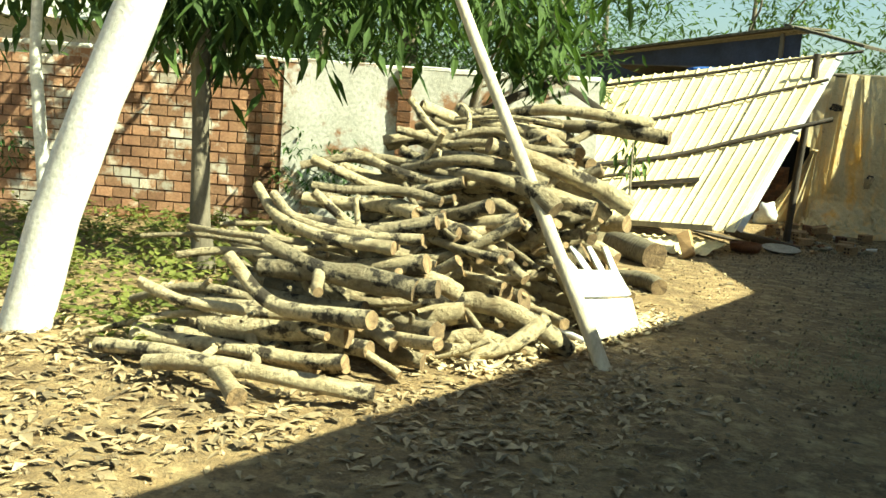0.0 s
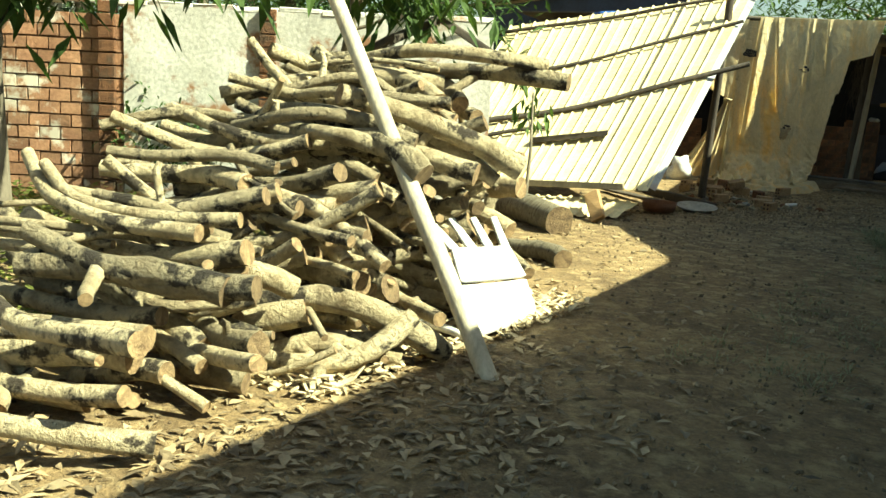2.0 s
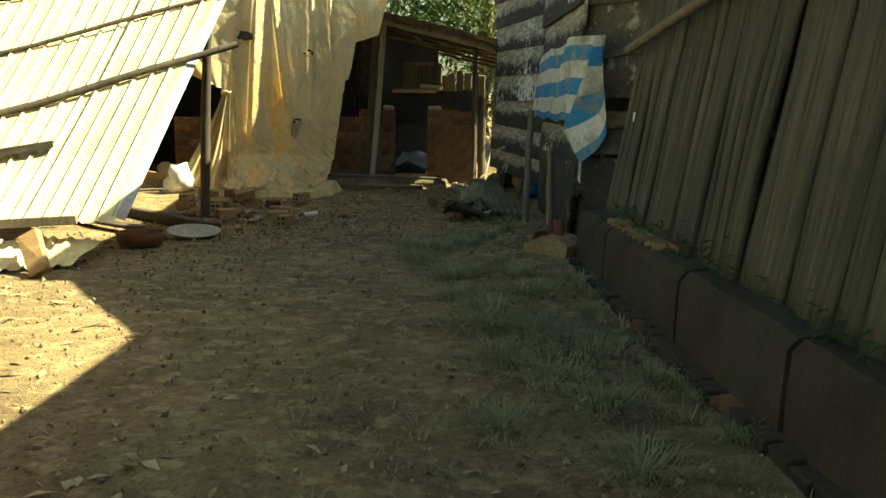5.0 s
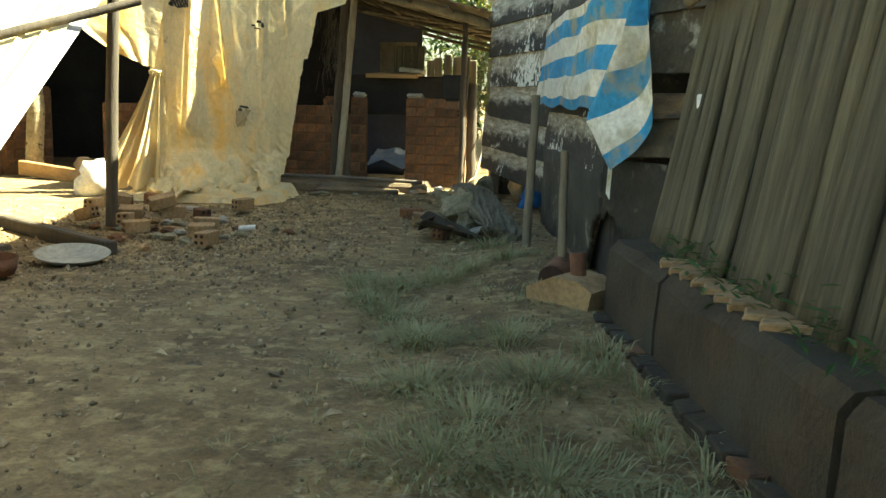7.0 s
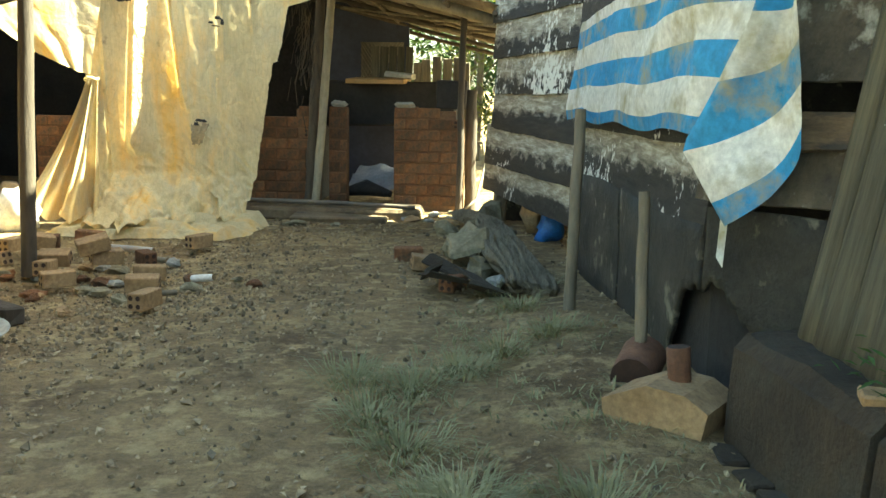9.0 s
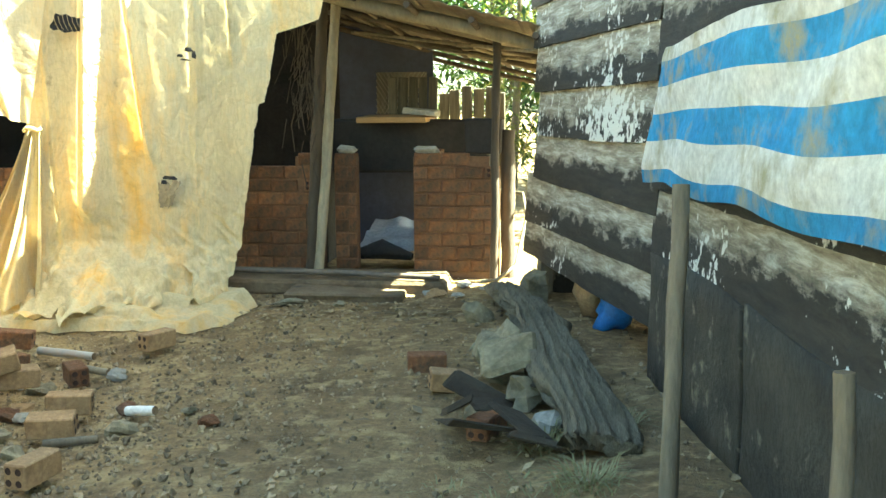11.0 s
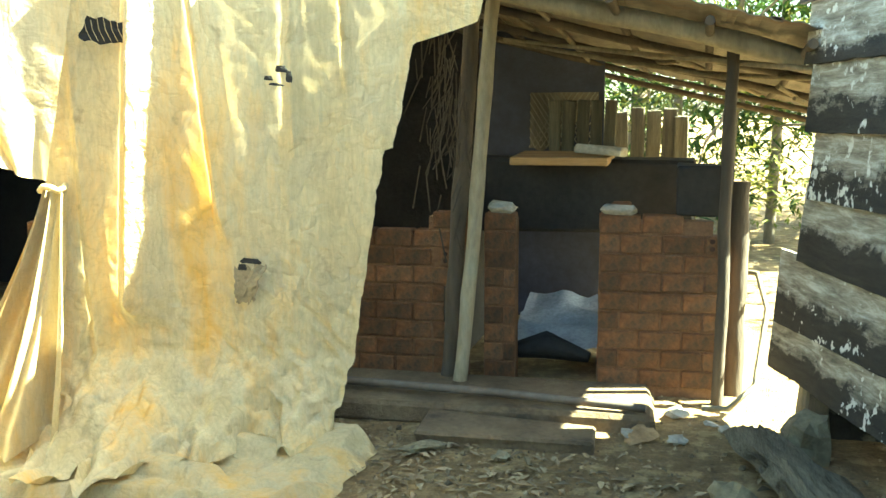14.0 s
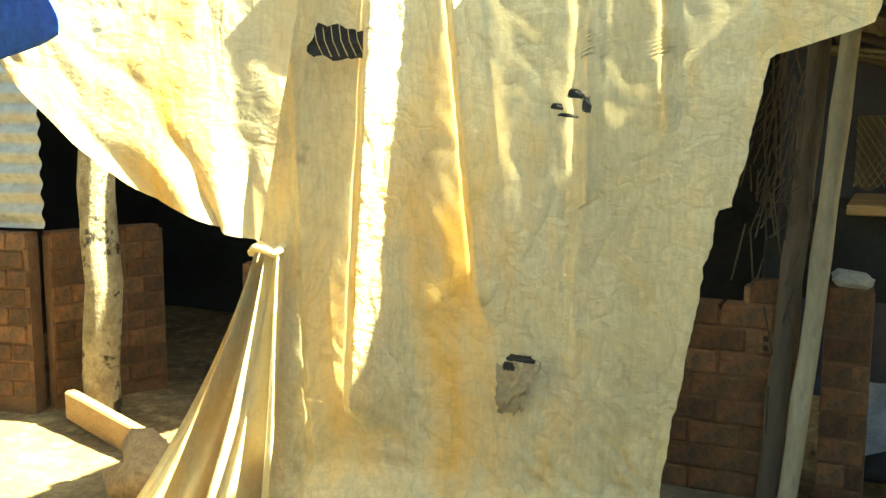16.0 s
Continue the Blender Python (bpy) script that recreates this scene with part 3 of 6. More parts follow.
def build_hut():
    hut = holder("plank_hut", "dark lichen-stained hut of overlapping horizontal planks", "hut", kind="structure")
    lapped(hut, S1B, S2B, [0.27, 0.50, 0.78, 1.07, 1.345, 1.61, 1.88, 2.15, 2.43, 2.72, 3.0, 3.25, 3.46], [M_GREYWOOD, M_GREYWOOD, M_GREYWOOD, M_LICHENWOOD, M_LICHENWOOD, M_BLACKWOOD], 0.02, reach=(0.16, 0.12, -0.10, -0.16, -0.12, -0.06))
    lapped(hut, SK, S1B, [0.62, 0.90, 1.12, 1.42, 1.75, 2.05, 2.35], [M_LESSWORN], 0.02)
    lapped(hut, S1A, SK, [(0.76, 0.90), (0.93, 1.0), (1.13, 1.38), (1.40, 1.72), (1.75, 2.05), (2.05, 2.35)], [M_MOTTLED, M_BROWNPLANK, M_MOTTLED, M_MOTTLED], 0.0, 0.03, lean=5)
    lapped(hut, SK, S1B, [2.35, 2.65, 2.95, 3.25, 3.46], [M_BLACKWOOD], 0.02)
    # loose dark panels at the foot
    for run0, run1, z0, z1 in ((0.05, 0.93, 0.10, 0.68), (0.95, 2.17, 0.04, 0.62), (2.2, 3.49, 0.0, 0.60)):
        def fn(u, v, run0=run0, run1=run1, z0=z0, z1=z1):
            x = run0 + u * (run1 - run0)
            rag = noise.noise(Vector((x * 5, z0 * 9, 1))) * 0.05 + noise.noise(Vector((x * 17, z0, 4))) * 0.02
            ragged = 0.07 * noise.noise(Vector((x * 9, 3, 7))) + 0.05 * noise.noise(Vector((x * 23, 1, 2)))
            lift = 0.42 * max(0.0, 1 - ((x - 0.95) / 0.42) ** 2)
            low = max(z0 + rag, lift + rag + ragged) if lift > 0 else z0 + rag
            return on_hut(x, 0.035 + noise.noise(Vector((x * 2, v * 2, 9))) * 0.012, low + v * (z1 - low) + 0.02 * math.sin(x * 3))
        ob = part("panel", Shape().grid(fn, 60, 6), M_PLAINBLACK, hut, "sooty dark board panel", smooth=True)
        thick(ob, 0.02, 1)
    # unseen end walls and roof, added to close the hut and shade the yard
    s = Shape()
    s.box((3.4, 0.06, 3.4), pose(S2B[0] + 1.75, S2B[1] - 0.05, 1.65, 0, 0, 2))
    s.box((2.2, 0.06, 2.3), pose(S1A[0] + 1.25, S1A[1] - 0.05, 1.15))
    s.box((2.2, 0.06, 3.3), pose(S1A[0] + 1.2, 4.0, 1.65))
    s.box((0.06, 6.4, 3.6), pose(3.9, 6.15, 1.75))
    part("end_wall", s, M_PLAINBLACK, hut)
    s = Shape()
    s.add([(1.50, 3.95, 3.48), (0.95, 7.0, 3.46), (0.40, 9.12, 3.46), (2.4, 9.12, 4.2), (2.9, 4.2, 4.2)], [(0, 1, 2, 3, 4)])
    s.add([(2.4, 8.9, 4.1), (2.9, 4.2, 4.2), (4.4, 4.0, 3.2), (4.2, 8.9, 3.2)], [(0, 1, 2, 3)])
    ob = part("roof", s, M_DARKIRON, hut)
    thick(ob, 0.03)
    # stakes that prop the planks
    for a, b, r in (((0.97, 5.52, -0.05), (1.00, 5.66, 0.98), 0.027), ((1.20, 4.55, 0.0), (1.19, 4.60, 0.72), 0.022)):
        a, b = Vector(a), Vector(b)
        s = Shape().tube([a.lerp(b, k / 6) + Vector((noise.noise(Vector((k, r * 99, 0))) * 0.01, 0, 0)) for k in range(7)], [r * (1.05 - 0.02 * k) for k in range(7)], 8, 0.08, rng)
        thing("stake", s, [M_POLE, M_CUT], "rough round wooden stake standing against the hut", "stake", group="stakes at the hut", smooth=True)


# ---- brick yard wall behind the wood pile ----
FENCE_A, FENCE_B = (-13.0, -5.55), (-2.45, 2.18)


def build_brick_fence():
    base = holder("wall_brick", "old hollow-brick yard wall, partly whitewashed, with pillars", "wall", kind="structure")
    m, ln = wall_plane(FENCE_A, FENCE_B)
    s = Shape().box((ln, 0.09, 1.55), m @ pose(ln / 2, 0.02, 0.775))
    part("core", s, M_MORTAR, base)
    bricks = Shape()
    h, w = 0.104, 0.175
    for row in range(15):
        x = 5.0 + (w / 2 if row % 2 else 0)
        while x < ln - 2.9:
            z = row * h + 0.05
            top = 1.62 + 0.03 * math.sin(x * 1.3)
            if z < top:
                bricks.box((w - 0.014, 0.12, h - 0.014), m @ pose(x, rng.uniform(-0.004, 0.006), z, 0, 0, rng.uniform(-0.8, 0.8)), 0, 0.003, rng=rng)
            x += w
    part("brickwork", bricks, M_FENCEBRICK, base, "bare orange brickwork", kind="stuff")

    def fn(u, v):
        x = ln - 3.0 + u * 3.0
        return (x, -0.062 + noise.noise(Vector((x * 2, v * 3, 1))) * 0.004, 0.0 + v * 1.64)
    ob = part("plaster", Shape().grid(fn, 20, 10), M_WHITEWASH, base, "whitewashed plaster", at=m)
    thick(ob, 0.012, 1)
    cap = Shape()
    for k in range(30):
        cap.box((0.34, 0.15, 0.045), m @ pose(ln - 0.18 - k * 0.35, 0, 1.655 + rng.uniform(-0.01, 0.01)), 0.008, 0.006, rng=rng)
    part("coping", cap, M_WHITEWASH, base)
    for k, x in enumerate((ln - 9.2, ln - 6.3, ln - 3.13, ln - 1.83)):
        pil = Shape()
        for row in range(16):
            pil.box((0.13 if k > 1 else 0.2, 0.13, h - 0.012), m @ pose(x + rng.uniform(-0.004, 0.004), -0.05, row * h + 0.05), 0.005, 0.003, rng=rng)
        part("pillar", pil, M_BRICK, base, "slim orange brick pillar")


# ---- fallen corrugated roof ----
R0, R1, L1, L0 = Vector((-1.62, 3.63, 0.30)), Vector((-2.0, 7.0, 2.35)), Vector((-4.7, 6.0, 1.84)), Vector((-3.7, 2.9, 0.2))


def roof_point(u, v, lift=0.0):
    """u from the left edge to the right one, v from the low edge to the ridge."""
    p = (L0.lerp(R0, u)).lerp(L1.lerp(R1, u), v)
    n = (R0 - L0).cross(L1 - L0).normalized()
    sag = -0.06 * math.sin(v * 3.14) * math.sin(u * 3.14)
    return p + n * (lift + sag)


def build_fallen_roof():
    base = holder("fallen_roof", "collapsed lean-to roof of pale corrugated iron sheets", "roof")
    sheets = 4
    for k in range(sheets):
        u0, u1 = k / sheets, (k + 1) / sheets + 0.012
        waves = 5

        def fn(u, v, u0=u0, u1=u1, k=k):
            uu = u0 + (u1 - u0) * u
            ph = (u * waves) % 1.0
            rib = 0.024 * max(0.0, 1 - abs(ph - 0.14) / 0.13) ** 0.5 if ph < 0.28 else 0.0
            jag = 0.012 * math.sin(k * 2.1 + 1) * v
            return roof_point(uu, -0.01 + v * 1.02 + 0.012 * math.sin(k * 3.3), rib + 0.004 * (k % 2) + jag)
        s = Shape().grid(fn, waves * 14, 16)
        ob = part("roof_sheet", s, M_IRON, base)
        thick(ob, 0.003)
    # folded edge strip
    s = Shape().grid(lambda u, v: roof_point(1.0 + 0.035 * u, v, 0.01 - 0.05 * u), 3, 14)
    ob = part("edge_strip", s, M_RUSTIRON, base, "bluish-grey folded metal edge")
    thick(ob, 0.004)
    # poles laid over the sheets
    for (u0, v0), (u1, v1), r, over in (((-0.05, 0.93), (1.12, 0.975), 0.022, 0.05), ((-0.1, 0.55), (1.04, 0.80), 0.02, 0.045), ((0.02, 0.27), (1.16, 0.53), 0.03, 0.05), ((-0.1, 0.15), (0.45, 0.28), 0.022, 0.05)):
        pts = [roof_point(u0 + (u1 - u0) * k / 10, v0 + (v1 - v0) * k / 10, over + 0.012 * math.sin(k * 1.1)) for k in range(11)]
        s = Shape().tube(pts, [r * (1.1 - 0.02 * k) for k in range(11)], 8, 0.1, rng)
        thing("roof_pole", s, [M_DARKPOLE, M_CUT], "thin dark pole laid across corrugated sheets", "pole", group="poles on the fallen roof", smooth=True)
    # dark board and lower batten
    s = Shape().box((0.75, 0.10, 0.05), along(roof_point(0.42, 0.20, 0.05), roof_point(0.78, 0.235, 0.05)) @ pose(0.37, 0, 0), 0.006, 0.006, rng=rng)
    thing("batten", s, M_DARKPOLE, "short dark wooden batten lying on the sheets", "board")
    s = Shape().box((1.9, 0.05, 0.06), along(roof_point(0.05, -0.02, 0.05), roof_point(0.95, -0.02, 0.05)) @ pose(0.95, 0, 0), 0.006, 0.006, rng=rng)
    thing("eave_batten", s, M_POLE, "long brown batten along the low edge of sheets", "board")
    # sheet that slid to the ground in front
    def low(u, v):
        p = Vector((-3.5, 2.35, 0.03)).lerp(Vector((-1.72, 3.30, 0.03)), u).lerp(Vector((-3.65, 2.85, 0.16)).lerp(Vector((-1.68, 3.62, 0.14)), u), v)
        return p + Vector((0, 0, (0.016 if (u * 20) % 1 < 0.3 else 0) + noise.noise(Vector((u * 3, v * 2, 5))) * 0.03))
    ob = thing("iron_sheet", Shape().grid(low, 120, 5), M_IRON, "pale corrugated iron sheet slid onto the ground", "sheet")
    thick(ob, 0.003)


def build_back_shed():
    base = holder("back_shed", "low shed with dark blue sheet wall and plank roof", "shed")
    m, ln = wall_plane((-9.6, 12.6), (-4.6, 12.6))
    s = Shape().grid(lambda u, v: (u * ln, noise.noise(Vector((u * 9, v * 3, 2))) * 0.03, -0.05 + v * (2.7 + 0.55 * u)), 24, 6)
    ob = part("wall_sheet", s, M_DARKTARP, base, at=m)
    thick(ob, 0.01)
    for k in range(5):
        s = Shape().add([(u * 1.0 * ln * 1.0, y, 2.72 + 0.6 * u + 0.03 * k + dz) for u in (-0.04, 0.98) for y, dz in ((-0.25 + k * 0.4, 0), (0.17 + k * 0.4, 0.03))], [(0, 2, 3, 1)])
        ob = part("roof_board", s, M_OLDWOOD, base, at=m)
        thick(ob, 0.04)
    s = Shape().tube([m @ Vector((-0.2, -0.1, 2.68)), m @ Vector((ln * 0.97, -0.1, 3.30))], [0.03, 0.03], 8)
    part("eave_pole", s, M_DARKPOLE, base)
    s = Shape().box((0.07, 0.07, 0.5), m @ pose(ln * 0.93, -0.05, 2.95))
    part("gable_post", s, M_POLE, base)
    s = Shape().add([m @ Vector((ln * 0.94, -0.2, 3.35)), m @ Vector((ln * 1.25, -0.3, 2.95)), m @ Vector((ln * 1.28, 1.4, 2.95)), m @ Vector((ln * 0.94, 1.4, 3.4))], [(0, 1, 2, 3)])
    ob = part("gable_roof", s, M_OLDWOOD, base)
    thick(ob, 0.05)


# ---- firewood ----
def log_shape(r, ln, seed, bend=0.12, taper=0.15, knots=True):
    g = random.Random(seed)
    n = 9
    pts, rad = [], []
    b1, b2, ph = g.uniform(-bend, bend), g.uniform(-bend, bend), g.uniform(0, 6)
    for k in range(n):
        t = k / (n - 1)
        c = math.sin(t * 3.14) * 1.0
        pts.append(Vector((-ln * (1 - t), b1 * c * ln + math.sin(t * 7 + ph) * 0.012, b2 * 0.5 * c * ln + math.cos(t * 6 + ph) * 0.012)))
        rad.append(r * (1 - taper * (1 - t)) * (1 + g.uniform(-0.07, 0.09)))
    s = Shape().tube(pts, rad, 12, 0.08, g)
    stubs = []
    for _ in range(g.choice((0, 0, 1, 1, 2)) if knots else 0):
        k = g.randint(2, 6)
        d = Vector((g.uniform(-0.5, 0.7), g.uniform(-1, 1), g.uniform(0.1, 1))).normalized()
        p = pts[k]
        q = r * g.uniform(0.35, 0.65)
        out = g.choice((0.03, 0.04, 0.06, 0.14, 0.24))
        e = p + d * (r * 1.5 + out)
        stubs.append(Shape().tube([p, p + d * r * 1.1, p.lerp(e, 0.75) + Vector((g.uniform(-0.02, 0.02), 0, 0.01)), e], [q * 1.35, q, q * 0.9, q * 0.8], 8, 0.07, g))
    return s, stubs


def build_log_pile():
    g = random.Random(5)

    def inv(z, tab):
        for (z0, y0), (z1, y1) in zip(tab, tab[1:]):
            if z <= z1:
                return y0 + (y1 - y0) * (z - z0) / (z1 - z0)
        return tab[-1][1]
    front = [(0, -2.85), (0.25, -2.75), (0.5, -2.4), (0.68, -1.95), (0.95, -1.2), (1.12, -0.65), (1.3, -0.2)]
    back = [(0, 0.35), (0.6, 0.3), (1.0, 0.22), (1.3, 0.12)]
    z, i = 0.06, 0
    while z < 1.28:
        y = inv(z, front)
        end = inv(z, back)
        while y < end:
            r = g.choice((0.018, 0.024, 0.030, 0.034, 0.040, 0.045, 0.050, 0.060)) * g.uniform(0.88, 1.12)
            ln = g.uniform(0.55, 1.3)
            face = -0.40 - 0.34 * z + g.uniform(-0.42, 0.14)
            if y > -1.25 and z < 0.55:
                face -= 0.26
            if y > -0.55:
                face -= 0.35 * min(1.0, (y + 0.55) / 0.5)
            first = y < inv(z, front) + 0.25
            if first:
                ln = g.uniform(0.7, 1.15)
                face += g.uniform(-0.25, 0.0)
            yaw = 24 + g.gauss(0, 6) if first else 14 + g.gauss(0, 20)
            m = pose(face, y + g.uniform(-0.02, 0.02), z + g.uniform(-0.015, 0.02), g.uniform(0, 360), g.gauss(0, 4 if first else 8), yaw)
            body, stubs = log_shape(r * 0.95, ln, 100 + i, 0.16 if first else 0.26)
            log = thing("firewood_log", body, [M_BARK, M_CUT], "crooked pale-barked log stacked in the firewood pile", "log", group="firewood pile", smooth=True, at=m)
            for stub in stubs:
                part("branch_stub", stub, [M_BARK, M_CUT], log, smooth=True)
            y += r * 2 + g.choice((0.0, 0.02, 0.05, 0.08, 0.13))
            i += 1
        z += g.uniform(0.080, 0.098)
    # long curved limbs lying over the stack
    for pts, r in ((((-1.95, -1.0, 0.83), (-1.5, -1.25, 0.99), (-1.1, -1.25, 1.0), (-0.75, -1.05, 0.88)), 0.062),
                   (((-1.15, -2.97, 0.55), (-0.97, -2.95, 0.41), (-0.80, -2.95, 0.36), (-0.25, -2.93, 0.42)), 0.045),
                   (((-1.75, -2.35, 0.80), (-1.45, -2.45, 0.66), (-1.1, -2.42, 0.60), (-0.75, -2.3, 0.60)), 0.04),
                   (((-1.55, -2.4, 0.78), (-1.35, -2.42, 0.66), (-1.0, -2.3, 0.62), (-0.7, -2.15, 0.64)), 0.035),
                   (((-1.70, -2.95, 0.30), (-1.40, -2.85, 0.27), (-1.0, -2.72, 0.28), (-0.62, -2.62, 0.30)), 0.05),
                   (((-1.35, -2.6, 0.56), (-1.0, -2.52, 0.46), (-0.75, -2.42, 0.42), (-0.45, -2.3, 0.45)), 0.056),
                   (((-1.75, -0.4, 1.25), (-1.3, -0.35, 1.34), (-0.95, -0.15, 1.32), (-0.75, 0.1, 1.28)), 0.05),
                   (((-2.0, 0.0, 1.02), (-1.5, -0.1, 1.22), (-1.0, 0.0, 1.24), (-0.6, 0.1, 1.2)), 0.06),
                   (((-1.0, -1.3, 1.1), (-0.85, -1.0, 1.02), (-0.62, -0.75, 0.9), (-0.45, -0.6, 0.78)), 0.07),
                   (((-1.7, -3.3, 0.06), (-1.3, -3.2, 0.10), (-0.9, -3.2, 0.12), (-0.62, -3.3, 0.07)), 0.05)):
        ps = []
        for k in range(10):
            t = k / 9 * 3
            j = min(int(t), 2)
            ps.append(Vector(pts[j]).lerp(Vector(pts[j + 1]), t - j))
        ps = [ps[0]] + [(ps[k - 1] + ps[k] * 2 + ps[k + 1]) / 4 for k in range(1, 9)] + [ps[9]]
        s = Shape().tube(ps, [r * (0.68 + 0.02 * k) * (1 + g.uniform(-0.06, 0.06)) for k in range(10)], 11, 0.05, g)
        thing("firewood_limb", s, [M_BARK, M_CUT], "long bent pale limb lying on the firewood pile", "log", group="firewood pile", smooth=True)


def build_leaning_pole():
    a, d = Vector((-0.05, -1.40, -0.02)), Vector((-0.572, 0.112, 0.812))
    pts = [a + d * (k * 0.26) + Vector((0.012 * math.sin(k * 0.7), 0.01 * math.cos(k), 0)) for k in range(15)]
    s = Shape().tube(pts, [0.042 - 0.0009 * k for k in range(15)], 11, 0.03, rng)
    thing("leaning_pole", s, [M_PALEPOLE, M_CUT], "long straight pale pole leaning against firewood pile", "pole", smooth=True)


# ---- brick kitchen hut ----
WALL_Y = 9.5
BRICK_L, BRICK_H, BRICK_D = 0.19, 0.085, 0.10


def brick_data(holes):
    s = Shape().box((BRICK_L, BRICK_D, BRICK_H), None, 0.006)
    return data_of("brick", s, [M_BRICK, M_HOLESHADE])


def end_brick_data():
    """A four-hole hollow brick seen from its open end."""
    s = Shape().box((BRICK_D, BRICK_D, BRICK_H), None, 0.006)
    # flat dark discs stand in for the shaded holes
    for x in (-0.021, 0.021):
        for z in (-0.018, 0.018):
            n = 8
            v = [(x + 0.0125 * math.cos(6.2832 * k / n), -BRICK_D / 2 - 0.0015, z + 0.0125 * math.sin(6.2832 * k / n)) for k in range(n)]
            s.add(v, [tuple(range(n))], 1)
    return data_of("brick", s, [M_BRICK, M_HOLESHADE])


BRICK_FULL = brick_data(False)
BRICK_END = end_brick_data()
BRICK_HALF = data_of("brick", Shape().box((0.095, BRICK_D, BRICK_H), None, 0.006), [M_BRICK])


def brick_wall(name, label, a, b, z0, heights, seed, end_holes=()):
    """A wall of hollow bricks from a to b; heights gives its courses as a function of the place along it."""
    g = random.Random(seed)
    m, ln = wall_plane(a, b)
    base = holder(name, label, "wall", kind="structure", at=m)
    courses = max(heights(x / 10 * ln) for x in range(11))
    core = Shape()
    steps = 8
    for k in range(steps):
        x0, x1 = ln * k / steps, ln * (k + 1) / steps
        hh = heights((x0 + x1) / 2) * 0.095 - 0.03
        core.box((x1 - x0, 0.085, hh + 0.1), pose((x0 + x1) / 2, 0.0, z0 + hh / 2 - 0.05))
    part("mortar", core, M_MORTAR, base)
    for c in range(courses):
        x = -0.1 if c % 2 else 0.0
        while x < ln - 0.03:
            x0, x1 = max(x, 0), min(x + 0.2, ln)
            w = x1 - x0
            if w > 0.05 and c < heights((x0 + x1) / 2):
                last = x1 >= ln - 0.01
                me = BRICK_END if last and c in end_holes else (BRICK_FULL if w > 0.14 else BRICK_HALF)
                part("brick", me, None, base, at=pose((x0 + x1) / 2, g.uniform(-0.005, 0.004) - 0.003, z0 + c * 0.095 + 0.0475, g.uniform(-1, 1), g.uniform(-1.2, 1.2), g.uniform(-1, 1)) @ Matrix.Diagonal((min(1.0, w / 0.2) if w > 0.14 else w / 0.1, 1, 1, 1)))
            x += 0.2
    return base


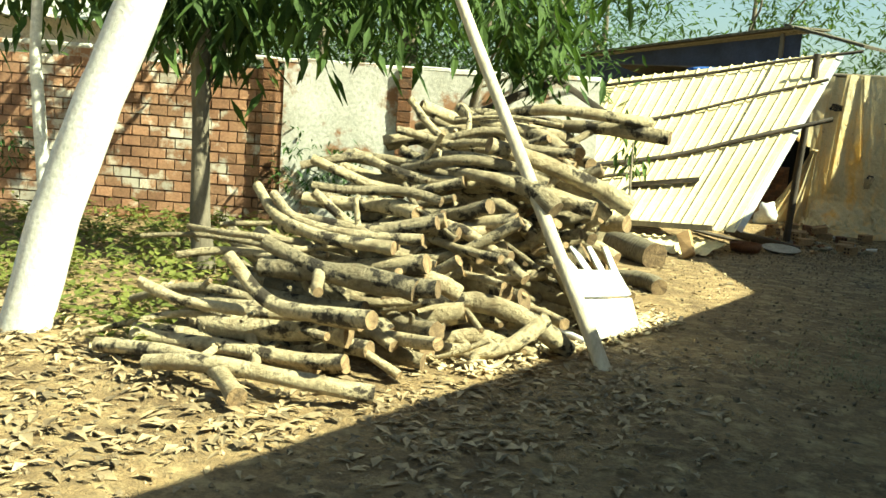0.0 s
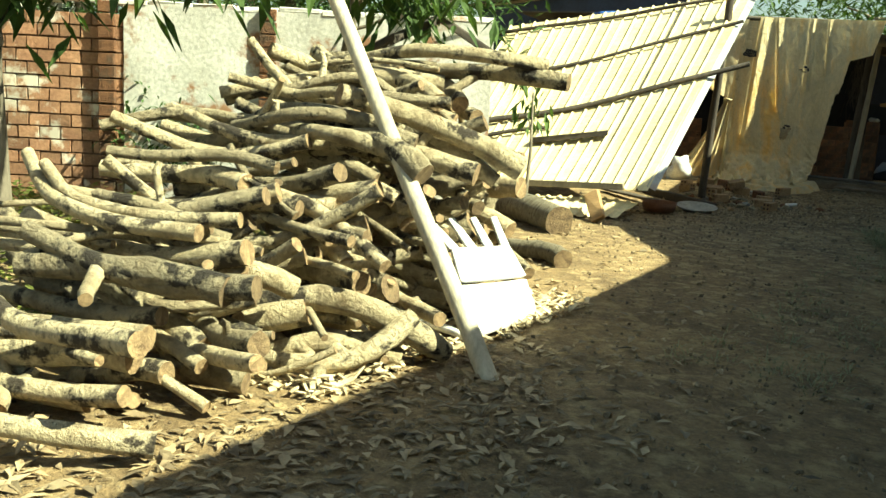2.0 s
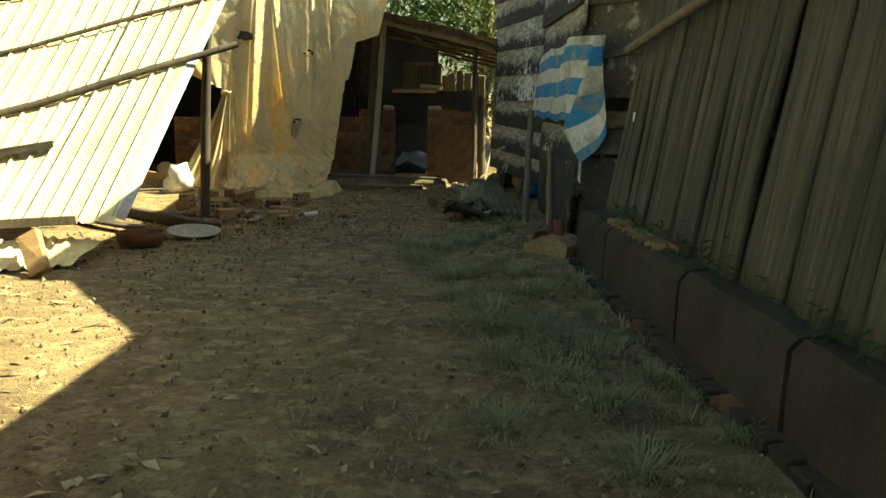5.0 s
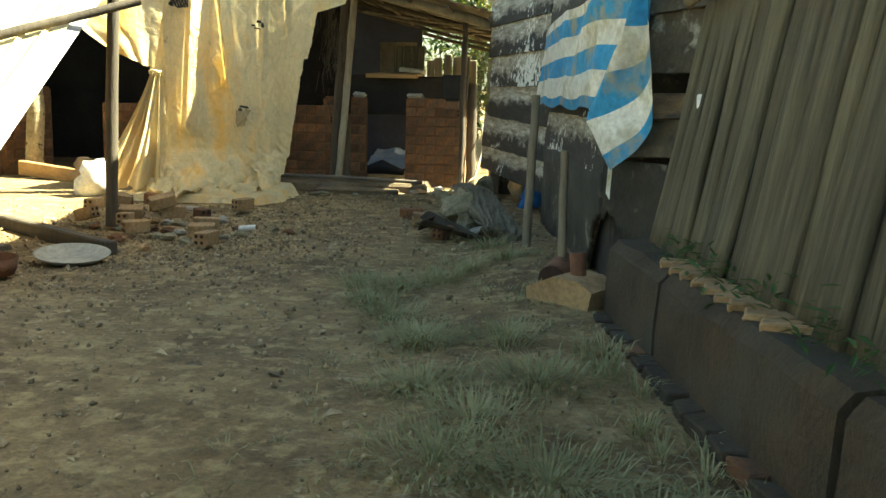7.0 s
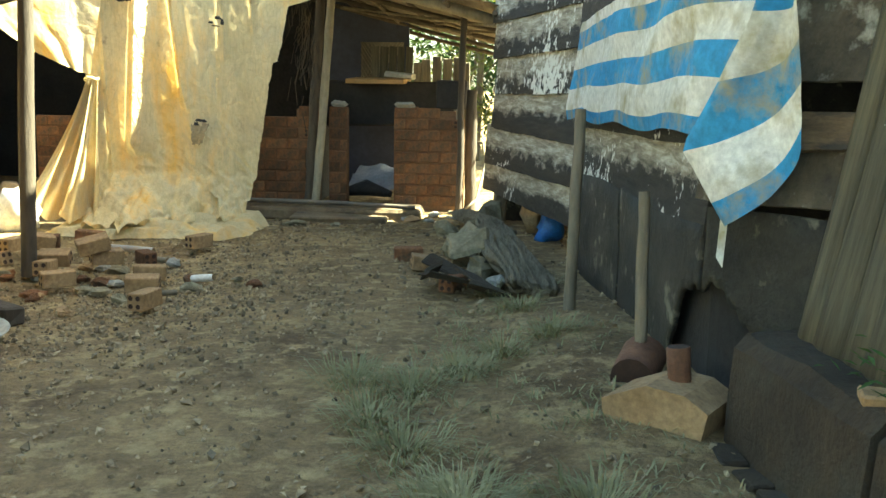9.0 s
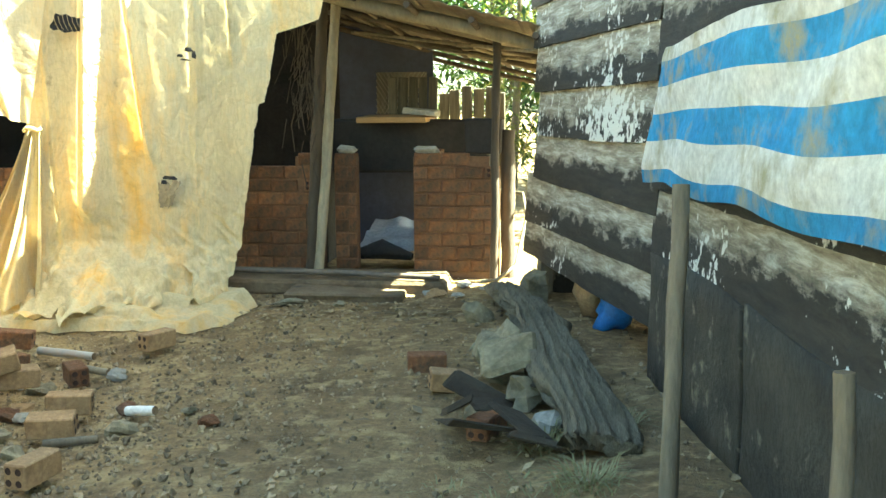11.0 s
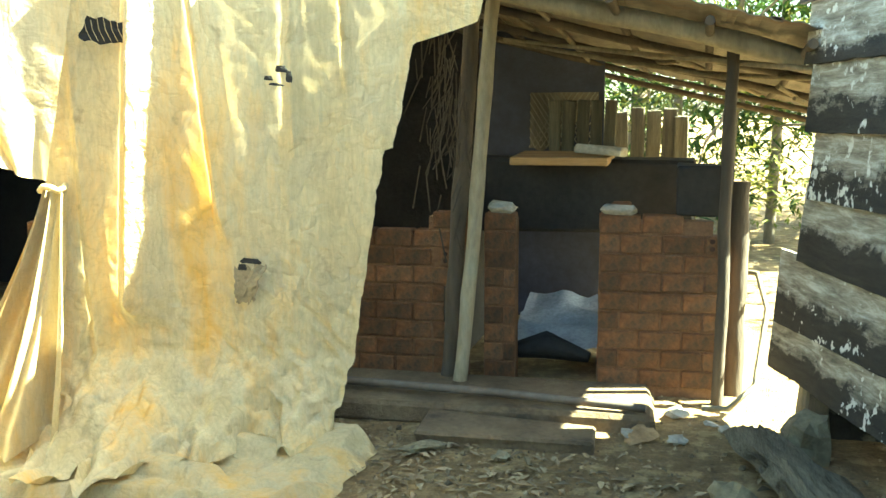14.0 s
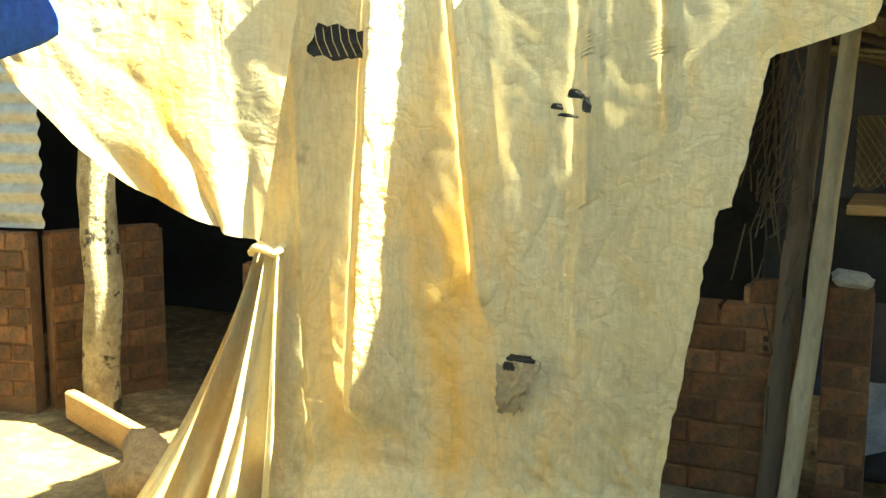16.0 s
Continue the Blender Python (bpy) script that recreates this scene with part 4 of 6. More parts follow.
def build_kitchen():
    brick_wall("wall_kitchen_right", "low unplastered orange hollow-brick kitchen wall", (-0.46, WALL_Y), (0.15, WALL_Y + 0.04), 0.05, lambda x: 9 if x < 0.5 else 8, 1, (2, 4, 7))
    brick_wall("wall_kitchen_return", "short brick return beside the kitchen doorway", (-0.42, WALL_Y + 0.06), (-0.40, WALL_Y + 0.75), 0.05, lambda x: 9, 2)
    brick_wall("wall_kitchen_pier", "narrow orange brick pier beside the kitchen doorway", (-1.03, WALL_Y), (-0.87, WALL_Y), 0.05, lambda x: 9, 3)
    brick_wall("wall_kitchen_left", "low sooty brick wall with a stepped top", (-2.7, WALL_Y - 0.02), (-1.12, WALL_Y), 0.05, lambda x: 8 if x < 1.32 else 9, 4, (1, 5, 6))
    # cement caps
    for x, w in ((-0.37, 0.17), (-0.95, 0.14)):
        s = Shape().box((w, 0.13, 0.05), pose(x, WALL_Y, 0.925, 0, 3, 2), 0.02, 0.008, rng=rng)
        thing("cement_cap", s, M_CEMENT, "rough grey cement lump on top of brickwork", "cement", group="cement caps")
    # posts
    for a, b, r, mat, nm, lab in (((-1.12, 9.28, 0.0), (-0.97, 9.42, 2.02), 0.035, M_BAMBOO, "bamboo_post", "dry bamboo post holding up the kitchen roof"),
                                  ((-1.20, 9.36, 0.0), (-1.08, 9.45, 1.98), 0.04, M_DARKPOLE, "wood_post", "dark round wooden post beside the brickwork"),
                                  ((0.12, 9.40, 0.0), (0.13, 9.44, 1.70), 0.028, M_DARKPOLE, "wood_post", "dark round wooden post at the wall's end"),
                                  ((0.20, 9.62, 0.0), (0.20, 9.64, 1.06), 0.05, M_DARKPOLE, "wood_post", "short dark round stump post behind the brickwork")):
        a, b = Vector(a), Vector(b)
        pts, rad = [], []
        for k in range(13):
            pts.append(a.lerp(b, k / 12) + Vector((noise.noise(Vector((k * 0.4, r * 77, a.x))) * 0.012, 0, 0)))
            rad.append(r * (1.08 if k % 3 == 0 else 0.97))
        thing(nm, Shape().tube(pts, rad, 10, 0.03, rng), [mat, M_CUT], lab, "post", group="kitchen posts", smooth=True)
    # roof: bamboo beam, rafters, sheets
    roof = holder("kitchen_roof", "low sagging roof of old sheets on poles", "roof")
    A, B = Vector((-1.75, 9.05, 2.15)), Vector((0.85, 9.35, 1.52))
    pts = [A.lerp(B, k / 12) + Vector((0, 0, 0.01 * math.sin(k))) for k in range(13)]
    part("beam", Shape().tube(pts, [0.045 * (1.1 if k % 3 == 0 else 1.0) for k in range(13)], 11, 0.03, rng), M_BAMBOO, roof, "thick bamboo front beam", smooth=True)

    def top(u, v):
        p = A.lerp(B, u) + Vector((0.05, v * 3.3 - 0.35, 0.075 - v * 0.20))
        return p
    for k in range(4):
        s = Shape().grid(lambda u, v, k=k: top((k + u * 1.08) / 4, v) + Vector((0, 0, 0.005 * math.sin(u * 44) + 0.006 * k + noise.noise(Vector((k + u * 2, v * 3, 8))) * 0.02)), 36, 8)
        ob = part("roof_sheet", s, M_UNDERROOF, roof)
        thick(ob, 0.004)
    for k in range(7):
        u = 0.04 + k * 0.155
        a, b = top(u, 0.0) - Vector((0, 0, 0.05)), top(u + 0.02, 1.0) - Vector((0, 0, 0.05))
        part("rafter", Shape().tube([a, a.lerp(b, 0.5) + Vector((0.01, 0, -0.012)), b], [0.022, 0.02, 0.018], 7, 0.06, rng), M_DARKPOLE, roof, smooth=True)
    for v in (0.25, 0.5, 0.75, 0.97):
        a, b = top(0, v) - Vector((0, 0, 0.085)), top(1, v) - Vector((0, 0, 0.085))
        part("purlin", Shape().tube([a, a.lerp(b, 0.5) - Vector((0, 0, 0.02)), b], [0.022] * 3, 7, 0.06, rng), M_DARKPOLE, roof, smooth=True)
    for k in range(9):
        a, b = top(rng.uniform(0.1, 0.95), rng.uniform(0.0, 0.5)), top(rng.uniform(0.1, 0.98), rng.uniform(0.5, 1.0))
        a, b = a - Vector((0, 0, 0.06 + 0.01 * k)), b - Vector((0, 0, 0.07 + 0.008 * k))
        part("batten", Shape().tube([a, a.lerp(b, 0.5) + Vector((0.02, 0, -0.01)), b], [0.013, 0.015, 0.012], 6, 0.08, rng), M_POLE, roof, smooth=True)
    # smoke-blackened hearth hood and counters inside
    hearth = holder("hearth", "soot-black clay hearth with a hood inside the kitchen", "hearth")
    part("hood", Shape().box((1.3, 0.5, 0.42), pose(-0.65, 10.55, 0.92), 0.02, 0.01, rng=rng), M_SOOT_SHADE, hearth)
    part("side_wall", Shape().box((0.08, 0.9, 1.0), pose(-1.30, 10.5, 0.5), 0.01, 0.01, rng=rng), M_SOOT_SHADE, hearth)
    s = Shape().box((0.55, 0.5, 0.045), pose(-0.745, 10.35, 1.135, 2, 0, 0), 0.006)
    thing("hearth_shelf", s, M_PLANKORANGE, "bright orange plank shelf above the hearth", "shelf")
    s = Shape().grid(lambda u, v: (-0.95 + u * 0.7, 9.75 + v * 0.7, 0.16 + noise.noise(Vector((u * 5, v * 5, 1))) * 0.05 + 0.16 * v), 14, 14)
    thing("ash_mound", s, M_ASH, "pale grey ash heap on the kitchen floor", "ash", smooth=True)
    s = Shape().tube([(-0.95, 9.72, 0.13), (-0.75, 9.74, 0.17), (-0.52, 9.72, 0.12)], [0.05, 0.10, 0.04], 9, 0.12, rng, flat=0.7)
    thing("charred_log", s, M_SOOT_SHADE, "charred black log before the ash heap", "log", smooth=True)
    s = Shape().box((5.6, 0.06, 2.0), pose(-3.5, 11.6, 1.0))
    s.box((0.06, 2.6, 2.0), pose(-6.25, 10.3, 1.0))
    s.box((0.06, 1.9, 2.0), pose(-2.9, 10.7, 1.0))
    thing("wall_kitchen_back", s, M_SOOT_SHADE, "near-black back wall of the kitchen", "wall", kind="structure")
    # added dark panel: the unlit kitchen inside is put into its colour
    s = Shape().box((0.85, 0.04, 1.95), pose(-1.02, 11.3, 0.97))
    thing("hanging_sheet", s, M_DARKTARP, "added dark panel standing in for the kitchen's unlit inside", "sheet")
    for k in range(7):
        s = Shape().box((0.10, 0.02, 1.3 + rng.uniform(-0.1, 0.08)), pose(-0.76 + k * 0.112, 12.4, 0.75, 0, rng.uniform(-2, 2), 0), 0.004, 0.006, rng=rng)
        thing("fence_slat", s, M_OLDWOOD, "grey upright slat of the fence behind the kitchen", "board", group="slats behind the kitchen")
    # raised sill and step
    s = Shape().box((1.55, 0.55, 0.10), pose(-0.95, 9.15, 0.03, 0, 0, 3), 0.02, 0.012, rng=rng)
    thing("kitchen_step", s, M_EARTH, "worn earth and cement step before the kitchen", "step")
    s = Shape().tube([(-1.75, 9.02, 0.12), (-0.9, 8.98, 0.12), (-0.2, 8.96, 0.10)], [0.02, 0.02, 0.018], 8)
    thing("pipe", s, M_DARKIRON, "grey pipe lying before the step", "pipe", smooth=True)


# ---- canvas curtain ----
def tarp_y(x):
    return 8.25 + (x + 2.45) * (0.22 if x > -2.45 else 0.33)


def build_curtain():
    base = holder("canvas_curtain", "dirty cream canvas sheet hung as a curtain, torn and tied back", "curtain")

    def fold(x, z):
        f = 0.012 * noise.noise(Vector((x * 5.2, z * 0.7, 5))) + 0.004 * noise.noise(Vector((x * 11 + z * 3, z * 2.2, 2)))
        for c, w, dpt, z0, lean in ((-2.16, 0.115, 0.17, 0.50, -0.06), (-1.98, 0.06, 0.075, 0.85, 0.10), (-1.40, 0.03, 0.04, 1.42, 0.03), (-1.60, 0.022, 0.03, 1.2, 0.0), (-1.62, 0.05, 0.022, 0.45, 0.0), (-2.47, 0.05, 0.06, 0.2, 0.03)):
            d = (x - c - lean * (1.9 - z)) / w
            k = min(1.0, max(0.0, (z - z0) / 0.12))
            if -1 < d < 1 and k > 0:
                f += (-dpt * (1 - d) * 0.6 if d > -0.2 else -dpt * 0.72 * (d + 1) / 0.8) * k
        return f

    def main(u, v):
        z = -0.02 + v * 2.2
        left = -2.60 + 0.05 * max(0, 0.6 - z)
        if z > 1.67:
            right = -1.12 + min(0.24, (z - 1.67) * 3.0) + max(0.0, z - 1.75) * 0.25
        elif z > 1.25:
            right = -1.13 - 0.20 * (1.67 - z)
        else:
            right = -1.25 - 0.16 * (1.25 - z)
        right += noise.noise(Vector((z * 9, 1, 1))) * 0.012 + noise.noise(Vector((z * 31, 4, 1))) * 0.006
        x = left + (right - left) * u
        y = tarp_y(x) + fold(x, z) * min(1, 0.35 + z)
        low = max(0.0, 0.42 - z) / 0.42
        y -= low ** 1.5 * (0.42 + 0.2 * math.sin(x * 5) + 0.1 * math.sin(x * 23))
        zz = max(z, 0.02) + (0.05 * abs(math.sin(x * 19 + z * 30)) + 0.03 * abs(math.sin(x * 43))) * low
        crease = abs(noise.noise(Vector((x * 5 + z * 4, z * 4 - x * 3, 6))))
        y += noise.noise(Vector((x * 17 + z * 8, z * 11, 3))) * 0.003 + crease * 0.005 + noise.noise(Vector((x * 26, z * 20, 1))) * 0.0015
        if low > 0:
            y += 0.05 * low * abs(math.sin(x * 9 + z * 13 + 2.2 * noise.noise(Vector((x * 3, z * 4, 2))))) - 0.03 * low * abs(math.sin(x * 17 - z * 22))
        y += max(0.0, 1.0 - z) * (0.03 * noise.noise(Vector((x * 8 - z * 5, z * 5, 12))) + 0.045 * abs(noise.noise(Vector((x * 15 + z * 12, z * 9, 5)))))
        return (x, y, zz)
    part("main_sheet", Shape().grid(main, 220, 190), M_CANVAS, base, smooth=True)

    pile = random.Random(64)
    rolls = []
    for k in range(26):
        cu, cv = pile.uniform(0.02, 0.98), pile.uniform(0.05, 0.95)
        ang = pile.gauss(0.25, 0.55)
        ln = pile.uniform(0.12, 0.34)
        rolls.append((cu, cv, math.cos(ang), math.sin(ang), ln, pile.uniform(0.05, 0.11), pile.uniform(0.06, 0.15) * (1.15 - 0.55 * cv), pile.uniform(-0.9, 0.9)))

    def foot(u, v):
        # heap of rolled folds lying on the ground
        x = -2.74 + 1.46 * u + 0.05 * noise.noise(Vector((u * 9, v * 4, 2)))
        out = 0.30 + 0.16 * noise.noise(Vector((u * 3.1, 0, 7))) + 0.07 * noise.noise(Vector((u * 14, 0, 3)))
        y = tarp_y(x) - 0.05 - v * (0.28 + out) + 0.02 * noise.noise(Vector((u * 11, v * 6, 4)))
        h = 0.12 * (1 - v) ** 1.5
        for cu, cv, ca, sa, ln, w, top, bend in rolls:
            du, dv = (u - cu) * 1.46, (v - cv) * 0.62
            along_it, across = du * ca + dv * sa, dv * ca - du * sa
            across += bend * along_it * along_it
            e = 1 - (along_it / ln) ** 2
            if e > 0 and abs(across) < w:
                h = max(h, top * math.sqrt(e) * math.sqrt(1 - (across / w) ** 2))
        h = h * min(1, (1 - v) * 12) + 0.006 * noise.noise(Vector((u * 30, v * 18, 2)))
        ends = min(1.0, u * 14, (1 - u) * 14)
        return (x, y, ground_z(x, y) + 0.008 + max(0.0, h) * ends)
    part("crumpled_foot", Shape().grid(foot, 240, 120), M_CANVAS, base, "crumpled foot of the canvas on the ground", smooth=True)

    def swag(u, v):
        # hangs from the left top and is drawn in to the knot
        top = Vector((-3.36 + u * 1.0, tarp_y(-3.36 + u * 1.0) + 0.04, 2.15))
        low = Vector((-3.25, 7.93, 1.65)).lerp(Vector((-2.50, 8.10, 1.13)), u) + Vector((0, -0.03 * math.sin(u * 3.14), -0.075 * math.sin(u * 3.14)))
        p = top.lerp(low, v)
        ray = math.atan2(2.0 - v * 1.6, 1.06 - u)
        near = max(0.0, 1 - 1.1 * (1 - u)) * v
        k = (0.004 + 0.04 * near) * math.sin(ray * 9 + 0.6 * math.sin(ray * 5)) * v ** 2.4 + 0.012 * noise.noise(Vector((u * 6, v * 6, 4)))
        return p + Vector((k * 0.4, -abs(k) - 0.13 + 0.10 * near, 0))
    part("swag", Shape().grid(swag, 90, 60), M_SUNCANVAS, base, "sunlit swag drawn to a knot", smooth=True)

    def tail(u, v):
        w = 0.05 + 0.30 * v ** 1.3
        a = (u - 0.5) * 2
        x = -2.50 - 0.24 * v + a * w
        z = 1.10 - 1.02 * v
        y = 8.15 - 0.20 * v ** 2 + (0.05 * math.cos(a * 8.2 + 0.5) + 0.022 * math.sin(a * 19 + v * 2)) * (0.5 + v) - 0.05
        return (x, y, z + (0.03 * math.sin(a * 12) if v > 0.95 else 0))
    part("tail", Shape().grid(tail, 80, 50), M_SUNCANVAS, base, "gathered hanging tail", smooth=True)
    s = Shape().tube([Vector((-2.51 + 0.05 * math.cos(t), 8.11 + 0.04 * math.sin(t), 1.10 + 0.01 * math.sin(3 * t))) for t in [k * 0.63 for k in range(11)]], [0.014] * 11, 6)
    part("knot", s, M_CANVAS, base, smooth=True)

    # flat black patches for the shade in torn canvas holes, with frayed threads
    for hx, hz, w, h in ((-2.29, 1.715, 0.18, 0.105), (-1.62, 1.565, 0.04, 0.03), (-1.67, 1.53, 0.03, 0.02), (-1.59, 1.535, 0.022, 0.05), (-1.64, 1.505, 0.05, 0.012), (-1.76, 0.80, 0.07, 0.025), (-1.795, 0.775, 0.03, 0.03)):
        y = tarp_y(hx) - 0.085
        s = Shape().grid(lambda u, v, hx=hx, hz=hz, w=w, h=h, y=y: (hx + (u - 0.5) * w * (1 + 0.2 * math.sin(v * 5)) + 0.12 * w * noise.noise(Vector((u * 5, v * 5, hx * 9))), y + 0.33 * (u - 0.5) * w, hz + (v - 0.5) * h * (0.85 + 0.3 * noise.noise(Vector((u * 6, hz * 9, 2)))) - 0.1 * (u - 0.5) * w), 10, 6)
        part("torn_hole", s, M_SOOT_SHADE, base, "flat black patch showing a torn hole's shade")
    def flap(u, v):
        x = -1.85 + u * 0.13 * (0.55 + 0.45 * v) + 0.02 * noise.noise(Vector((u * 3, v * 6, 4)))
        return (x, tarp_y(x) - 0.03 - 0.012 * math.sin(v * 3.1), 0.62 + 0.05 * noise.noise(Vector((u * 6, 3, 2))) * (1 - v) + v * 0.19 * (0.8 + 0.3 * noise.noise(Vector((u * 5, 1, 1)))))
    part("torn_flap", Shape().grid(flap, 14, 14), M_PATCH, base, "brown torn flap of canvas", smooth=True)
    for k in range(7):
        x = -2.37 + k * 0.025
        part("thread", Shape().tube([(x, tarp_y(x) - 0.095, 1.77), (x + 0.01, tarp_y(x) - 0.10, 1.72), (x + 0.03, tarp_y(x) - 0.095, 1.675)], [0.0011] * 3, 4), M_CANVAS, base)
    s = Shape().grid(lambda u, v: (-4.25 + u * 1.27, 7.42 + 0.34 * u + 0.04 * math.sin(u * 9 + v * 4) + noise.noise(Vector((u * 7, v * 7, 6))) * 0.03, 1.53 + 0.17 * u * u + v * 0.62 + 0.03 * math.sin(u * 8)), 60, 30)
    ob = thing("blue_tarpaulin", s, M_BLUETARP, "faded blue tarpaulin hanging under the eave", "tarpaulin", smooth=True)
    thick(ob, 0.003)
    # poles and the threshold
    for a, b, r, mat, lab in (((-2.12, 6.42, -0.05), (-2.0, 6.40, 2.3), 0.042, M_DARKPOLE, "dark straight post among the rubble before the canvas"),
                              ((-4.32, 9.14, 0.0), (-4.28, 9.14, 2.1), 0.085, M_BARK, "thick pale-barked post of the doorway"),
                              ((-4.75, 8.66, 0.1), (-4.50, 8.70, 1.85), 0.05, M_BARK, "thin crooked post under the tarpaulin")):
        a, b = Vector(a), Vector(b)
        pts = [a.lerp(b, k / 9) + Vector((noise.noise(Vector((k * 0.5, r * 50, 1))) * 0.03, 0, 0)) for k in range(10)]
        thing("shelter_post", Shape().tube(pts, [r * (1.05 + noise.noise(Vector((k, r * 9, 4))) * 0.12) for k in range(10)], 11, 0.04, rng), [mat, M_CUT], lab, "post", group="shelter posts", smooth=True)
    s = Shape().box((0.85, 0.05, 0.15), along((-4.42, 9.02, 0.10), (-3.6, 8.78, 0.04)) @ pose(0.42, 0, 0), 0.008, 0.008, rng=rng)
    thing("threshold_plank", s, M_PLANKORANGE, "orange-brown plank across the doorway foot", "board")
    brick_wall("wall_shelter_left", "rough orange hollow-brick wall of the shelter", (-6.2, 8.75), (-4.72, 9.10), 0.08, lambda x: 9, 7)
    brick_wall("wall_shelter_return", "return of the rough brick shelter wall", (-4.70, 9.16), (-4.50, 9.75), 0.08, lambda x: 9, 17)
    brick_wall("wall_shelter_inner", "brick pier behind the canvas doorway", (-3.80, 9.62), (-3.45, 9.74), 0.02, lambda x: 8, 8, (1, 3, 5))
    m, ln = wall_plane((-6.3, 8.74), (-4.66, 9.12))
    s = Shape().grid(lambda u, v: m @ Vector((u * ln, 0.012 * math.sin(v * 60), 0.95 + v * 0.95)), 4, 90)
    ob = thing("iron_wall", s, M_RUSTIRON, "grey rusty corrugated iron wall above the bricks", "sheet", kind="structure")
    thick(ob, 0.003)
    s = Shape().add([(-6.4, 8.95, 2.3), (-4.4, 9.15, 2.3), (-1.75, 9.75, 2.25), (-1.4, 11.7, 2.0), (-6.4, 11.7, 2.0)], [(0, 1, 2, 3, 4)])
    ob = thing("shelter_roof", s, M_DARKIRON, "dark sheet roof over the canvas shelter", "roof", kind="structure")
    thick(ob, 0.02)
    s = Shape().tube([(-3.5, 7.9, 2.17), (-2.4, 8.25, 2.17), (-1.2, 8.65, 2.16)], [0.03, 0.03, 0.03], 8)
    part("hanging_pole", s, M_POLE, base, "pole that carries the canvas", smooth=True)


build_kerb()
build_fence()
build_hut()
build_brick_fence()
build_fallen_roof()
build_back_shed()
build_log_pile()
build_leaning_pole()
build_kitchen()
build_curtain()


# ---- trees ----
def leaf_cloud(shape, centres, count, size, g, droop=0.5, spread=0.35, slim=0.24):
    """Single leaves, each a folded blade, thrown about the given centres."""
    for _ in range(count):
        c = Vector(g.choice(centres)) + Vector((g.gauss(0, spread), g.gauss(0, spread), g.gauss(0, spread * 0.75)))
        a = g.uniform(0, 6.2832)
        ln = size * g.uniform(0.6, 1.3)
        d = Vector((math.cos(a), math.sin(a), -droop + g.uniform(-0.6, 0.6))).normalized()
        side = d.cross(Vector((g.uniform(-0.4, 0.4), g.uniform(-0.4, 0.4), 1))).normalized() * ln * slim
        mid = c + d * ln * 0.45
        shape.add([c, mid + side * 0.5 + Vector((0, 0, ln * 0.05)), c + d * ln, mid - side * 0.5 + Vector((0, 0, ln * 0.05))], [(0, 1, 2), (0, 2, 3)])


def build_tree(name, label, trunk, radii, limbs, centres, count, leaf, seed, bark, leaf_mat, spread=0.4, droop=0.5):
    g = random.Random(seed)
    base = holder(name, label, "tree")
    s = Shape()
    pts = [Vector(p) for p in trunk]
    fine, rad = [], []
    for k in range(len(pts) - 1):
        for q in range(4):
            fine.append(pts[k].lerp(pts[k + 1], q / 4))
            rad.append(radii[k] + (radii[k + 1] - radii[k]) * q / 4)
    fine.append(pts[-1])
    rad.append(radii[-1])
    s.tube(fine, rad, 14, 0.035, g)
    part("trunk", s, bark, base, smooth=True)
    for a, b, r in limbs:
        a, b = Vector(a), Vector(b)
        ps = [a.lerp(b, k / 5) + Vector((g.uniform(-1, 1), g.uniform(-1, 1), g.uniform(-0.3, 1))) * 0.04 * (b - a).length * (1 if 0 < k < 5 else 0) for k in range(6)]
        part("limb", Shape().tube(ps, [r * (1 - 0.13 * k) for k in range(6)], 8, 0.05, g), M_TREEBARK, base, smooth=True)
    s = Shape()
    leaf_cloud(s, centres, count, leaf, g, droop, spread)
    part("crown", s, leaf_mat, base, "hanging leaves")
    return base


g = random.Random(21)
build_tree("limewashed_tree", "leaning thick tree trunk painted white with lime", [(-2.40, -3.33, -0.05), (-2.28, -3.22, 0.6), (-2.12, -3.08, 1.2), (-1.95, -2.94, 1.75), (-1.75, -2.8, 2.5)], [0.135, 0.125, 0.12, 0.115, 0.10],
           [((-1.8, -2.85, 2.3), (-2.6, -2.0, 3.5), 0.06), ((-1.8, -2.85, 2.4), (-1.5, -3.6, 3.6), 0.06)],
           [(-3.2 + 0.3 * k % 1.2, -2.2 + 0.25 * k, 3.3 + 0.2 * (k % 3)) for k in range(6)], 1400, 0.20, 1, M_LIME, M_LEAF, 0.45)
build_tree("young_tree", "slender grey-barked mango tree with drooping leaves", [(-3.36, -1.52, -0.05), (-3.40, -1.55, 0.35), (-3.42, -1.56, 1.1), (-3.44, -1.57, 1.7), (-3.4, -1.5, 2.6)], [0.085, 0.075, 0.06, 0.075, 0.07],
           [((-3.44, -1.57, 1.15), (-3.25, -1.45, 1.75), 0.05), ((-3.4, -1.5, 2.2), (-2.4, -0.6, 2.7), 0.045), ((-3.4, -1.5, 2.2), (-4.3, -1.9, 2.8), 0.045), ((-3.4, -1.5, 2.4), (-3.2, -0.4, 3.2), 0.045)],
           [(-3.45, -1.6, 1.85), (-3.3, -1.5, 1.9), (-3.7, -1.75, 2.0), (-3.1, -1.25, 2.0), (-2.7, -0.9, 2.0), (-2.3, -0.45, 2.15), (-3.9, -1.8, 2.1), (-3.0, -0.6, 2.4), (-3.6, -0.8, 2.6), (-2.5, -1.2, 2.5)], 1900, 0.24, 2, M_TREEBARK, M_LEAF, 0.24, 1.5)
